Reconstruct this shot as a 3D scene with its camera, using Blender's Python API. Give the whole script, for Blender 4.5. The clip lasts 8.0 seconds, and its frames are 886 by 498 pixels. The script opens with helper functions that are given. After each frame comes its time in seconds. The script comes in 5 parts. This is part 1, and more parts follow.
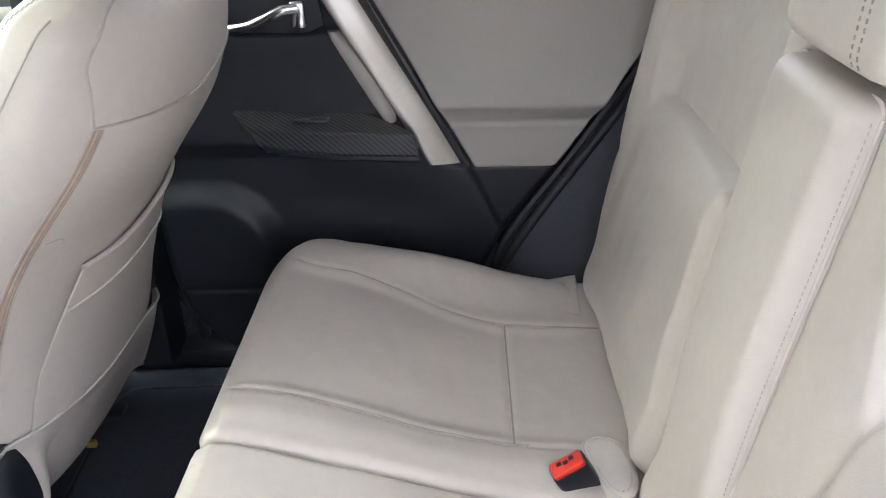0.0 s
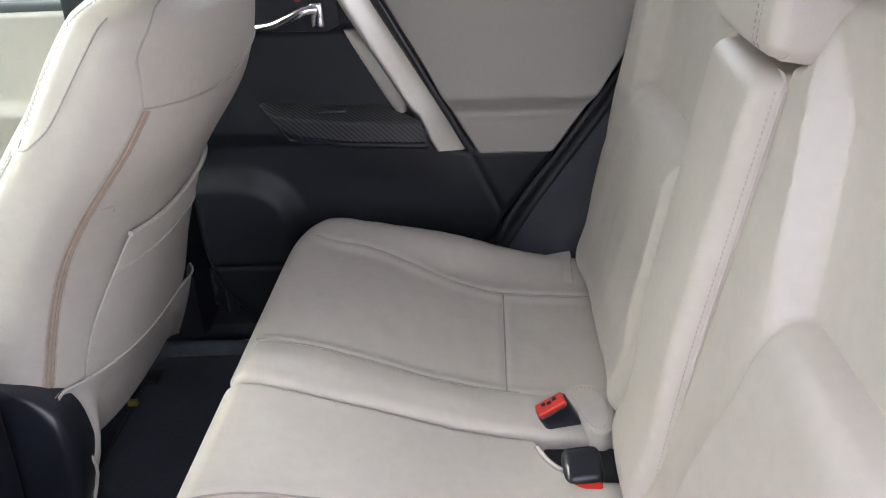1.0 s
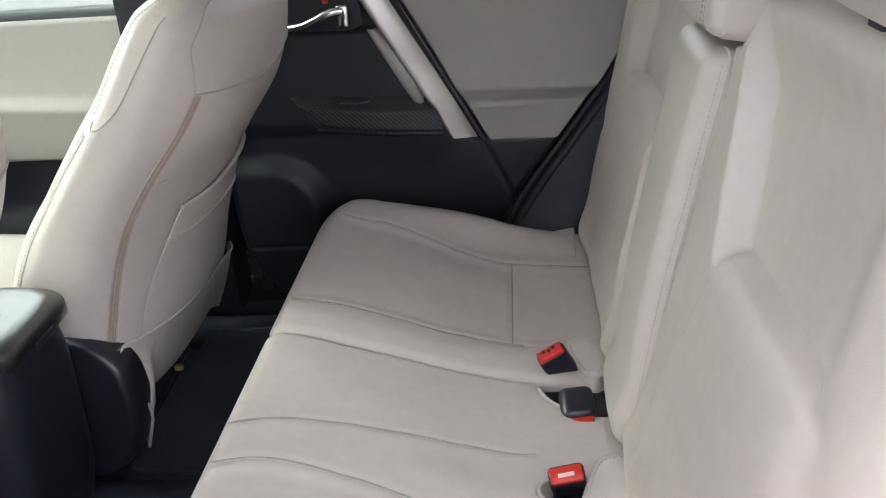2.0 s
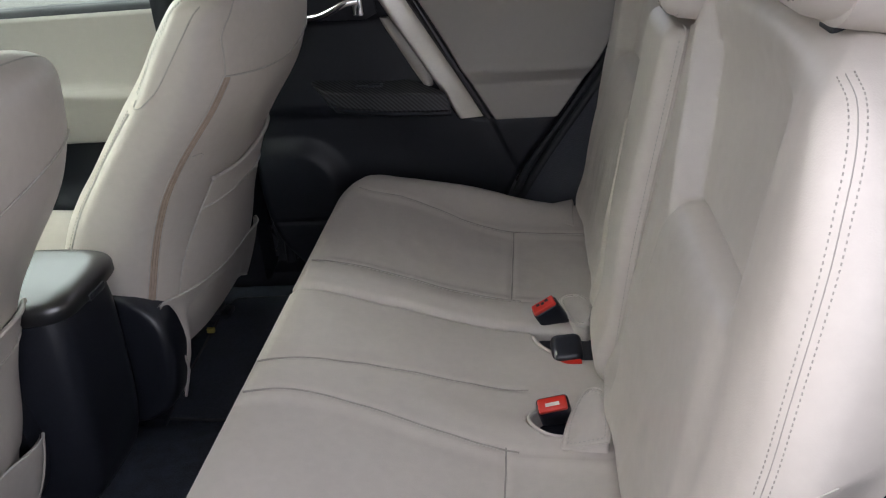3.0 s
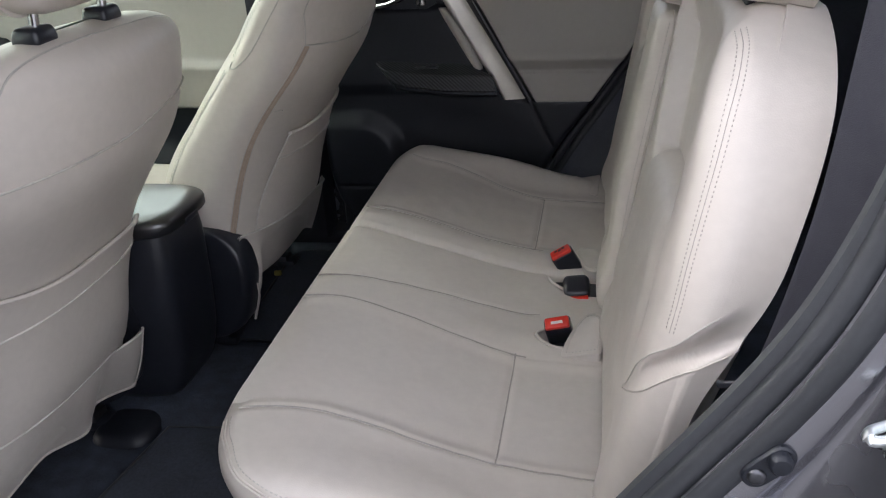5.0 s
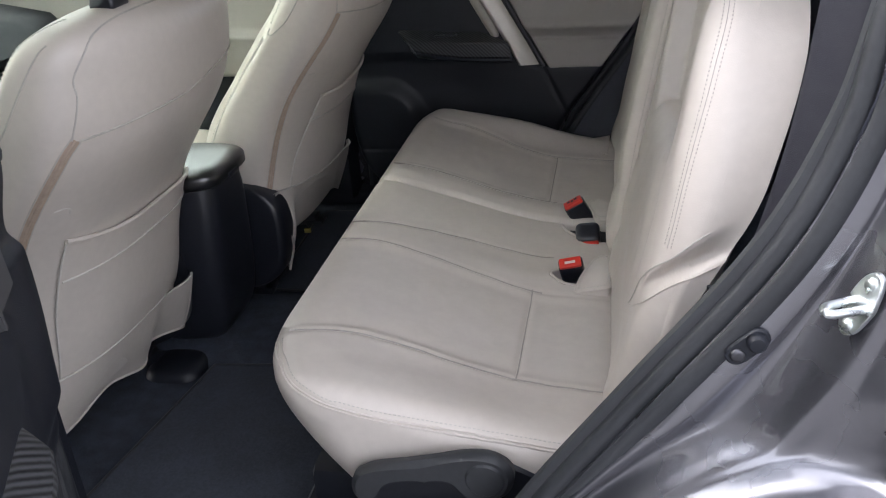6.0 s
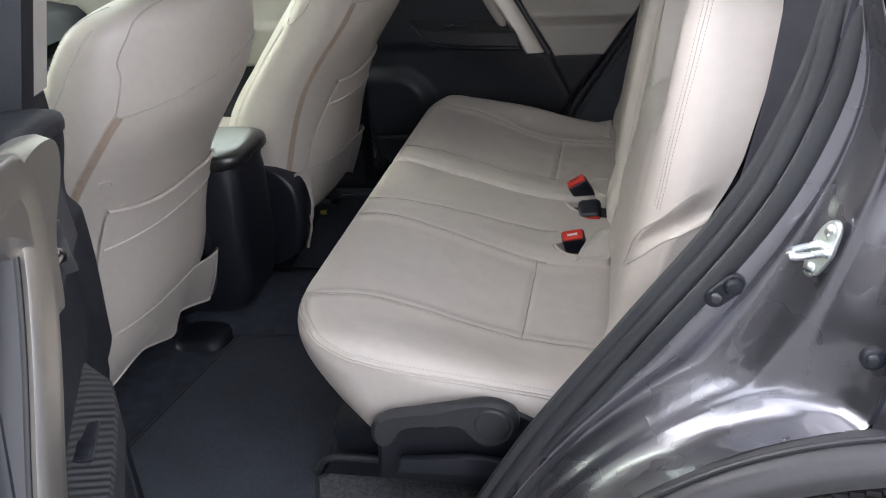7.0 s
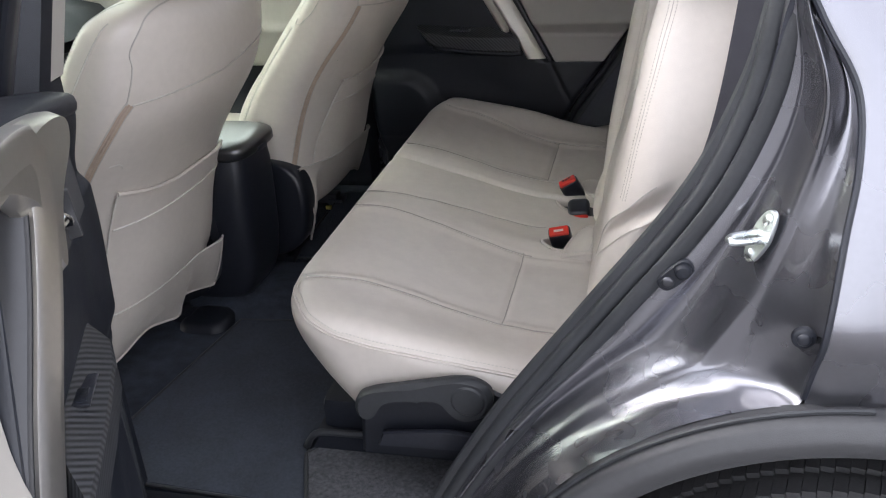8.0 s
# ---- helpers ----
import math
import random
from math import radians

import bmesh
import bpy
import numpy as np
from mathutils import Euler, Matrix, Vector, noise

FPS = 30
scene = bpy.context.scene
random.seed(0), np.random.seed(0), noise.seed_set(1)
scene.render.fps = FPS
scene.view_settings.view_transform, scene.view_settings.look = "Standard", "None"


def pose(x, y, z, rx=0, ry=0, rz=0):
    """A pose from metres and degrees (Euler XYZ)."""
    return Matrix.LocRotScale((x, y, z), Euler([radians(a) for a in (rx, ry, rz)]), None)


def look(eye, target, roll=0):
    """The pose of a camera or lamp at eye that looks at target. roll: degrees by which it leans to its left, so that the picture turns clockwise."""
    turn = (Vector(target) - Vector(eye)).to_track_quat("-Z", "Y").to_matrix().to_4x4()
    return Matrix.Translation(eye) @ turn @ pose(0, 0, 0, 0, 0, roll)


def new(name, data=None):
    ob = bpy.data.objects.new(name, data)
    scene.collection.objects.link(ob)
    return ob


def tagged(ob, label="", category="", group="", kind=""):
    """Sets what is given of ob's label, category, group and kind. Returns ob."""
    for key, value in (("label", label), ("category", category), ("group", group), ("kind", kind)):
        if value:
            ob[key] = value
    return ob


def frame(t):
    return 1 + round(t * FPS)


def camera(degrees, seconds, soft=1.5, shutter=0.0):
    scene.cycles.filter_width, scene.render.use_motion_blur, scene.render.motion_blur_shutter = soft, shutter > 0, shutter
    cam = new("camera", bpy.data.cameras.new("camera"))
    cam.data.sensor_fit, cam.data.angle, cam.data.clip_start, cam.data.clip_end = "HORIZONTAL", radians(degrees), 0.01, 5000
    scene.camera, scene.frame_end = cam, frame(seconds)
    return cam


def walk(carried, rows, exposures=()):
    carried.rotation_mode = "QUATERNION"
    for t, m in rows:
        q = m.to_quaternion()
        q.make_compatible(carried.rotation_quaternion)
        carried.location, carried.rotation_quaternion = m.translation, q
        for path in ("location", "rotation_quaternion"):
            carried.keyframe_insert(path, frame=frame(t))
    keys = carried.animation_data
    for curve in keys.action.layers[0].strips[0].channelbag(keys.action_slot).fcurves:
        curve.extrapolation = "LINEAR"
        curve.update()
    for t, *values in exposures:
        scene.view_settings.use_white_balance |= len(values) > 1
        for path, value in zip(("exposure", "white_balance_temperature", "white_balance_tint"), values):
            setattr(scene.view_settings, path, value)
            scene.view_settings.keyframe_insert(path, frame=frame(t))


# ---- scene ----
from mathutils.bvhtree import BVHTree

# A car's cabin seen through the open rear door: x runs to the car's tail, y to its far side (0 is the centre line), z up from the road.
cam = camera(54.6, 8.0, soft=1.15)
PATH = [
    (0, (0.041, -0.664, 1.386), (-0.022, 1.128, 0.5), -2.1),
    (0.5, (0.07, -0.75, 1.392), (-0.02, 1.047, 0.519), -2.3),
    (1, (0.08, -0.816, 1.402), (-0.041, 0.98, 0.531), -3.0),
    (1.5, (0.091, -0.902, 1.407), (-0.06, 0.902, 0.557), -3.5),
    (3, (0.152, -1.139, 1.432), (-0.08, 0.651, 0.57), -5.3),
    (3.5, (0.176, -1.221, 1.43), (-0.093, 0.566, 0.574), -4.9),
    (4, (0.207, -1.301, 1.435), (-0.1, 0.485, 0.59), -4.1),
    (4.5, (0.226, -1.357, 1.435), (-0.118, 0.433, 0.612), -3.7),
    (6, (0.238, -1.582, 1.443), (-0.154, 0.174, 0.571), -4.6),
    (6.5, (0.25, -1.657, 1.451), (-0.152, 0.093, 0.569), -4.9),
    (7, (0.258, -1.699, 1.451), (-0.155, 0.05, 0.572), -5.1),
    (7.5, (0.288, -1.733, 1.453), (-0.144, 0.015, 0.583), -4.7),
    (8, (0.329, -1.778, 1.455), (-0.124, -0.03, 0.596), -4.0),
]
walk(cam, [(t, look(eye, target, roll)) for t, eye, target, roll in PATH],
     exposures=[(0.0, 3.36, 6150, 17), (0.5, 3.18, 6160, 17), (1.5, 3.12, 6180, 17), (3.0, 2.14, 6250, 16), (4.0, 2.22, 6260, 15), (4.5, 2.12, 6240, 15), (8.0, 2.24, 6300, 14)])

# ---- light: a bright, thinly clouded sky ----
SUN_TURN, SUN_UP = 266.0, 38.0
world = bpy.data.worlds.new("sky")
scene.world = world
world.use_nodes = True
_w = world.node_tree
_bg = _w.nodes["Background"]
_sky = _w.nodes.new("ShaderNodeTexSky")
_sky.sky_type, _sky.sun_disc = "NISHITA", False
_sky.sun_elevation, _sky.sun_rotation = radians(SUN_UP), radians(SUN_TURN)
_sky.air_density, _sky.dust_density = 1.0, 3.0
_veil = _w.nodes.new("ShaderNodeHueSaturation")  # thin cloud takes most of the blue out
_veil.inputs["Saturation"].default_value = 0.35
_w.links.new(_sky.outputs[0], _veil.inputs["Color"])
_cloud = _w.nodes.new("ShaderNodeMix")  # an even layer of cloud over the clear sky
_cloud.data_type = "RGBA"
_cloud.inputs[0].default_value = 0.55
_cloud.inputs[7].default_value = (5.6, 5.7, 5.9, 1)
_w.links.new(_veil.outputs[0], _cloud.inputs[6])
_w.links.new(_cloud.outputs[2], _bg.inputs[0])
_bg.inputs[1].default_value = 0.15
_sun = bpy.data.lights.new("sun", "SUN")
_sun.energy, _sun.angle, _sun.color = 0.5, radians(40), (1.0, 0.96, 0.9)
sun = new("sun", _sun)
_d = Vector((math.sin(radians(SUN_TURN)) * math.cos(radians(SUN_UP)), math.cos(radians(SUN_TURN)) * math.cos(radians(SUN_UP)), math.sin(radians(SUN_UP))))
sun.matrix_world = look(_d * 20, (0, 0, 0))


# ---- materials ----
def material(name, base, rough=0.5, metal=0.0, coat=0.0, tone=0.06, tone_scale=9.0, grain=0.0, grain_scale=400.0, wave=0.0, wave_scale=25.0, spec=0.5, kind="noise", rough_var=0.08, coat_rough=0.05):
    """A surface with colour drift at two scales, a fine grain and a broad unevenness."""
    m = bpy.data.materials.new(name)
    m.use_nodes = True
    t = m.node_tree
    n, l = t.nodes, t.links
    b = n["Principled BSDF"]
    co = n.new("ShaderNodeTexCoord").outputs["Object"]
    big, fine = n.new("ShaderNodeTexNoise"), n.new("ShaderNodeTexNoise")
    for node, sc in ((big, tone_scale), (fine, tone_scale * 14)):
        node.inputs["Scale"].default_value, node.inputs["Detail"].default_value = sc, 3.0
        l.new(co, node.inputs["Vector"])
    add = n.new("ShaderNodeMath")
    add.operation = "ADD"
    l.new(big.outputs["Fac"], add.inputs[0])
    l.new(fine.outputs["Fac"], add.inputs[1])
    ramp = n.new("ShaderNodeMapRange")
    ramp.inputs["From Min"].default_value, ramp.inputs["From Max"].default_value = 0.7, 1.3
    ramp.inputs["To Min"].default_value, ramp.inputs["To Max"].default_value = 1 - tone, 1 + tone
    l.new(add.outputs[0], ramp.inputs["Value"])
    mul = n.new("ShaderNodeVectorMath")
    mul.operation = "SCALE"
    mul.inputs[0].default_value = base
    l.new(ramp.outputs[0], mul.inputs["Scale"])
    l.new(mul.outputs[0], b.inputs["Base Color"])
    rr = n.new("ShaderNodeMapRange")
    rr.inputs["From Min"].default_value, rr.inputs["From Max"].default_value = 0.3, 0.7
    rr.inputs["To Min"].default_value, rr.inputs["To Max"].default_value = max(0.0, rough - rough_var), min(1.0, rough + rough_var)
    l.new(big.outputs["Fac"], rr.inputs["Value"])
    l.new(rr.outputs[0], b.inputs["Roughness"])
    b.inputs["Metallic"].default_value, b.inputs["Coat Weight"].default_value, b.inputs["Coat Roughness"].default_value = metal, coat, coat_rough
    b.inputs["Specular IOR Level"].default_value = spec
    last = None
    if wave:
        wn = n.new("ShaderNodeTexNoise")
        wn.inputs["Scale"].default_value, wn.inputs["Detail"].default_value = wave_scale, 4.0
        l.new(co, wn.inputs["Vector"])
        last = n.new("ShaderNodeBump")
        last.inputs["Strength"].default_value, last.inputs["Distance"].default_value = wave, 0.01
        l.new(wn.outputs["Fac"], last.inputs["Height"])
    if grain:
        g = n.new("ShaderNodeTexVoronoi" if kind == "cell" else "ShaderNodeTexNoise")
        g.inputs["Scale"].default_value = grain_scale
        l.new(co, g.inputs["Vector"])
        bump = n.new("ShaderNodeBump")
        bump.inputs["Strength"].default_value, bump.inputs["Distance"].default_value = grain, 0.002
        l.new(g.outputs["Distance" if kind == "cell" else "Fac"], bump.inputs["Height"])
        if last:
            l.new(last.outputs[0], bump.inputs["Normal"])
        last = bump
    if last:
        l.new(last.outputs[0], b.inputs["Normal"])
    return m


def weave(name, dark, light, scale):
    """Twill of dark fibres under a clear film: slanting bands of two tones."""
    m = material(name, dark, 0.40, rough_var=0.03, coat=0.2)
    n, l = m.node_tree.nodes, m.node_tree.links
    w = n.new("ShaderNodeTexWave")
    w.wave_type, w.bands_direction = "BANDS", "DIAGONAL"
    w.inputs["Scale"].default_value, w.inputs["Distortion"].default_value = scale, 0.6
    w.inputs["Detail Scale"].default_value = 4.0
    l.new(n["Texture Coordinate"].outputs["Object"], w.inputs["Vector"])
    mix = n.new("ShaderNodeMix")
    mix.data_type = "RGBA"
    mix.inputs[6].default_value, mix.inputs[7].default_value = (*dark, 1), (*light, 1)
    l.new(w.outputs["Fac"], mix.inputs[0])
    l.new(mix.outputs[2], n["Principled BSDF"].inputs["Base Color"])
    return m


def glass(name, tint):
    m = bpy.data.materials.new(name)
    m.use_nodes = True
    b = m.node_tree.nodes["Principled BSDF"]
    b.inputs["Base Color"].default_value = tint
    b.inputs["Roughness"].default_value, b.inputs["Transmission Weight"].default_value, b.inputs["IOR"].default_value = 0.02, 1.0, 1.45
    return m


LEATHER = material("seat_leather", (0.588, 0.536, 0.484), 0.35, rough_var=0.05, tone=0.035, tone_scale=5, grain=0.07, grain_scale=620, wave=0.09, wave_scale=10, kind="cell", spec=0.5)
SEAM = material("seam_thread", (0.58, 0.55, 0.51), 0.7, tone=0.1, grain=0.3, grain_scale=900)
TAN = material("tan_zip_tape", (0.418, 0.321, 0.250), 0.75, tone=0.12, grain=0.4, grain_scale=700)
VINYL = material("door_vinyl", (0.42, 0.395, 0.36), 0.5, tone=0.02, tone_scale=6, grain=0.08, grain_scale=520, kind="cell")
BLACK = material("black_plastic", (0.0108, 0.0126, 0.0185), 0.46, tone=0.15, tone_scale=10, grain=0.12, grain_scale=700, kind="cell", spec=0.42)
GLOSS_BLACK = material("smooth_black_plastic", (0.0165, 0.0182, 0.0250), 0.32, rough_var=0.03, tone=0.15, grain=0.08, grain_scale=500)
CARPET = material("black_carpet", (0.050, 0.058, 0.076), 0.95, tone=0.4, tone_scale=30, grain=1.0, grain_scale=700, wave=0.3, wave_scale=60, spec=0.2)
LOOP = material("grey_loop_carpet", (0.085, 0.086, 0.094), 0.95, tone=0.55, tone_scale=170, grain=1.0, grain_scale=520, spec=0.2)
MAT_RUBBER = material("mat_fabric", (0.048, 0.055, 0.071), 0.85, tone=0.25, tone_scale=14, grain=0.7, grain_scale=900, wave=0.2, wave_scale=12, spec=0.3)
STITCH = material("stitch_thread", (0.48, 0.455, 0.415), 0.8, tone=0.1, grain=0.3, grain_scale=900)
LID = material("black_vinyl_lid", (0.010, 0.0105, 0.012), 0.32, rough_var=0.03, tone=0.1, grain=0.06, grain_scale=700, kind="cell", spec=1.0, coat=1.0, coat_rough=0.22)
SATIN = material("satin_silver", (0.70, 0.675, 0.635), 0.36, rough_var=0.03, metal=1.0, tone=0.03, grain=0.05, grain_scale=800)
BAR_FLANK = material("dark_satin_metal", (0.060, 0.060, 0.064), 0.34, metal=0.4, tone=0.05, grain=0.05, grain_scale=700)
HOLE_SHADE = material("stitch_holes_and_seam_shade", (0.36, 0.335, 0.30), 0.8, tone=0.15)
CHROME = material("chrome", (0.80, 0.80, 0.82), 0.10, metal=1.0, tone=0.02)
ZINC = material("zinc_plate", (0.72, 0.76, 0.76), 0.3, metal=1.0, tone=0.06, tone_scale=40, grain=0.1, grain_scale=300)
CARBON = weave("carbon_twill", (0.005, 0.0055, 0.007), (0.058, 0.060, 0.066), 62)
PAINT = material("grey_metallic_paint", (0.215, 0.215, 0.240), 0.27, metal=0.9, coat=1.0, tone=0.03, grain=0.04, grain_scale=1500, coat_rough=0.03, rough_var=0.03)
FLARE = material("grey_moulded_plastic", (0.046, 0.046, 0.049), 0.45, tone=0.08, grain=0.10, grain_scale=600, kind="cell")
RUBBER = material("seal_rubber", (0.028, 0.030, 0.034), 0.45, tone=0.12, grain=0.1, grain_scale=300)
TYRE = material("tyre_rubber", (0.030, 0.030, 0.032), 0.75, tone=0.25, tone_scale=30, grain=0.3, grain_scale=400)
RED = material("red_button", (0.62, 0.030, 0.016), 0.35, tone=0.05)
RED_PRINT = material("white_print", (0.75, 0.70, 0.66), 0.5, tone=0.05)
WEB = material("belt_webbing", (0.021, 0.021, 0.030), 0.7, tone=0.08, tone_scale=40, grain=0.25, grain_scale=900)
LINER = material("black_side_lining", (0.042, 0.045, 0.058), 0.6, tone=0.15, tone_scale=10, grain=0.2, grain_scale=500, kind="cell")
LINING = material("headliner_cloth", (0.66, 0.64, 0.60), 0.9, tone=0.04, grain=0.3, grain_scale=900)
ASPHALT = material("asphalt", (0.13, 0.128, 0.125), 0.9, tone=0.25, tone_scale=3, grain=0.8, grain_scale=90)
STEEL = material("dark_steel", (0.10, 0.10, 0.11), 0.4, metal=0.9, tone=0.1)
YELLOW = material("yellow_tag", (0.30, 0.25, 0.05), 0.6, tone=0.1)
ALLOY = material("wheel_alloy", (0.5, 0.5, 0.52), 0.3, metal=0.9, tone=0.04)
GLASS = glass("window_glass", (0.74, 0.83, 0.70, 1))
PRIVACY = glass("tinted_glass", (0.36, 0.38, 0.39, 1))


# ---- mesh tools: every shape is a pair (points, faces) ----
def join(*shapes):
    points, faces = [], []
    for p, f in shapes:
        k = len(points)
        points += p
        faces += [tuple(i + k for i in face) for face in f]
    return points, faces


def moved(shape, m):
    return [m @ Vector(p) for p in shape[0]], shape[1]


def part(name, shape, mat, parent=None, label="", sharp=38):
    """Links a shape as one mesh object, under a thing or a part if one is given."""
    me = bpy.data.meshes.new(name)
    me.from_pydata([tuple(p) for p in shape[0]], [], shape[1])
    me.materials.append(mat)
    bm = bmesh.new()
    bm.from_mesh(me)
    bmesh.ops.recalc_face_normals(bm, faces=bm.faces)
    bm.to_mesh(me)
    bm.free()
    me.shade_smooth()
    me.set_sharp_from_angle(angle=radians(sharp))
    ob = new(name, me)
    if parent:
        ob.parent = parent
    if label:
        tagged(ob, label)
    return ob


def thing(name, label, category, at=(0, 0, 0), group="", kind=""):
    ob = new(name)
    ob.empty_display_size = 0.05
    ob.location = at
    return tagged(ob, label, category, group, kind)


def curve(*keys):
    """A smooth function through the keys (x, value); flat beyond its ends' slope."""
    xs, ys = [k[0] for k in keys], [k[1] for k in keys]
    n = len(xs)
    ms = []
    for i in range(n):
        a, b = max(i - 1, 0), min(i + 1, n - 1)
        ms.append((ys[b] - ys[a]) / (xs[b] - xs[a]))

    def value(x):
        if x <= xs[0]:
            return ys[0]
        if x >= xs[-1]:
            return ys[-1]
        i = max(j for j in range(n - 1) if xs[j] <= x)
        h = xs[i + 1] - xs[i]
        s = (x - xs[i]) / h
        return (ys[i] * (1 + 2 * s) * (1 - s) ** 2 + ms[i] * h * s * (1 - s) ** 2 + ys[i + 1] * s * s * (3 - 2 * s) + ms[i + 1] * h * s * s * (s - 1))
    return value


def spline(points, n=40):
    """n + 1 places along a smooth line through the points."""
    d = [0.0]
    for a, b in zip(points, points[1:]):
        d.append(d[-1] + max((Vector(b) - Vector(a)).length, 1e-6))
    fs = [curve(*[(d[i], p[k]) for i, p in enumerate(points)]) for k in range(3)]
    return [Vector([f(d[-1] * i / n) for f in fs]) for i in range(n + 1)]


def step(a, b, x):
    s = min(1.0, max(0.0, (x - a) / (b - a)))
    return s * s * (3 - 2 * s)


def bell(x, w):
    return math.exp(-(x / w) ** 2)


def smooth_loop(points, n=60):
    """A rounded closed outline through corner points."""
    m, out = len(points), []
    for i in range(n):
        g = i * m / n
        k = int(g)
        t = g - k
        p = [points[(k + j - 1) % m] for j in range(4)]
        b = ((1 - t) ** 3 / 6, (3 * t ** 3 - 6 * t * t + 4) / 6, (-3 * t ** 3 + 3 * t * t + 3 * t + 1) / 6, t ** 3 / 6)
        out.append(tuple(sum(b[j] * p[j][c] for j in range(4)) for c in range(2)))
    return out


def sheet(rows, close=False):
    """A surface over rows of points."""
    n = len(rows[0])
    faces = []
    for i in range(len(rows) - 1):
        for j in range(n if close else n - 1):
            k = (j + 1) % n
            faces.append((i * n + j, i * n + k, (i + 1) * n + k, (i + 1) * n + j))
    return [p for r in rows for p in r], faces


def loft(rings):
    """A solid through closed rings, with both ends closed."""
    p, f = sheet(rings, True)
    n = len(rings[0])
    return p, f + [tuple(range(n))[::-1], tuple(range(len(p) - n, len(p)))]


def sweep(path, outline, up=(0, 0, 1), closed=False):
    """Draws a closed outline of (side, up) along a path."""
    rings = []
    n = len(path)
    for i, p in enumerate(path):
        a = path[(i - 1) % n] if closed or i else path[0]
        b = path[(i + 1) % n] if closed or i < n - 1 else path[-1]
        t = (Vector(b) - Vector(a)).normalized()
        s = t.cross(Vector(up))
        s = s.normalized() if s.length > 1e-5 else Vector((1, 0, 0))
        u = s.cross(t)
        rings.append([Vector(p) + s * x + u * y for x, y in outline])
    if closed:
        return sheet(rings + [rings[0]], True)
    return loft(rings)


def ring(rx, ry=None, n=10, power=2.0):
    ry = rx if ry is None else ry
    out = []
    for i in range(n):
        a = 2 * math.pi * i / n
        c, s = math.cos(a), math.sin(a)
        out.append((math.copysign(abs(c) ** (2 / power), c) * rx, math.copysign(abs(s) ** (2 / power), s) * ry))
    return out


def tube(path, r, n=8, up=(0, 0, 1), closed=False):
    return sweep(path, ring(r, n=n), up, closed)


def laid(shape, points, up=0.0006, side=0.0, out_way=(0, -1, 0)):
    """The points dropped on the nearest place of a shape, lifted by up and shifted sideways along it."""
    tree = BVHTree.FromPolygons([tuple(p) for p in shape[0]], shape[1])
    out = []
    for i, p in enumerate(points):
        q, n, _, _ = tree.find_nearest(Vector(p))
        n = n if n.dot(Vector(out_way)) > 0 else -n
        if side:
            t = (Vector(points[min(i + 1, len(points) - 1)]) - Vector(points[max(i - 1, 0)])).normalized()
            q2, n2, _, _ = tree.find_nearest(q + t.cross(n).normalized() * side)
            q, n = q2, n2 if n2.dot(n) > 0 else -n2
        out.append(q + n * up)
    return out


def dashes(path, size=0.004, gap=0.003, r=0.0006, up=(0, 0, 1)):
    """A row of short stitches laid along a path."""
    out, d, k = [], 0.0, 0
    length = sum((Vector(b) - Vector(a)).length for a, b in zip(path, path[1:]))
    n = max(2, int(length / (size + gap)))
    fine = spline(path, n * 2)
    for i in range(n):
        a, b = fine[2 * i], fine[2 * i + 1]
        m = (a + b) / 2
        h = (b - a) * (size / (size + gap))
        out.append(tube([m - h, m + h], r, 5, up))
    return join(*out)


def box(cx, cy, cz, sx, sy, sz, r=0.004, seg=2, taper=1.0):
    """A box with rounded edges; taper narrows its top."""
    bm = bmesh.new()
    bmesh.ops.create_cube(bm, size=1.0)
    for v in bm.verts:
        k = taper if v.co.z > 0 else 1.0
        v.co = Vector((v.co.x * sx * k, v.co.y * sy * k, v.co.z * sz))
    if r:
        bmesh.ops.bevel(bm, geom=bm.edges[:], offset=r, segments=seg, profile=0.5, affect="EDGES")
    bm.verts.index_update()
    out = [v.co + Vector((cx, cy, cz)) for v in bm.verts], [tuple(v.index for v in f.verts) for f in bm.faces]
    bm.free()
    return out


def slab(points, a, b, axis="y", r=0.004):
    """A flat outline of two coordinates, drawn out from a to b along the third axis, with eased edges."""
    def at(p, d):
        return Vector((p[0], d, p[1])) if axis == "y" else Vector((p[0], p[1], d)) if axis == "z" else Vector((d, p[0], p[1]))
    c = Vector((sum(p[0] for p in points) / len(points), sum(p[1] for p in points) / len(points)))
    inner = [Vector(p) + (c - Vector(p)).normalized() * r for p in points]
    s = math.copysign(r, b - a)
    return loft([[at(p, a) for p in inner], [at(p, a + s) for p in points], [at(p, b - s) for p in points], [at(p, b) for p in inner]])


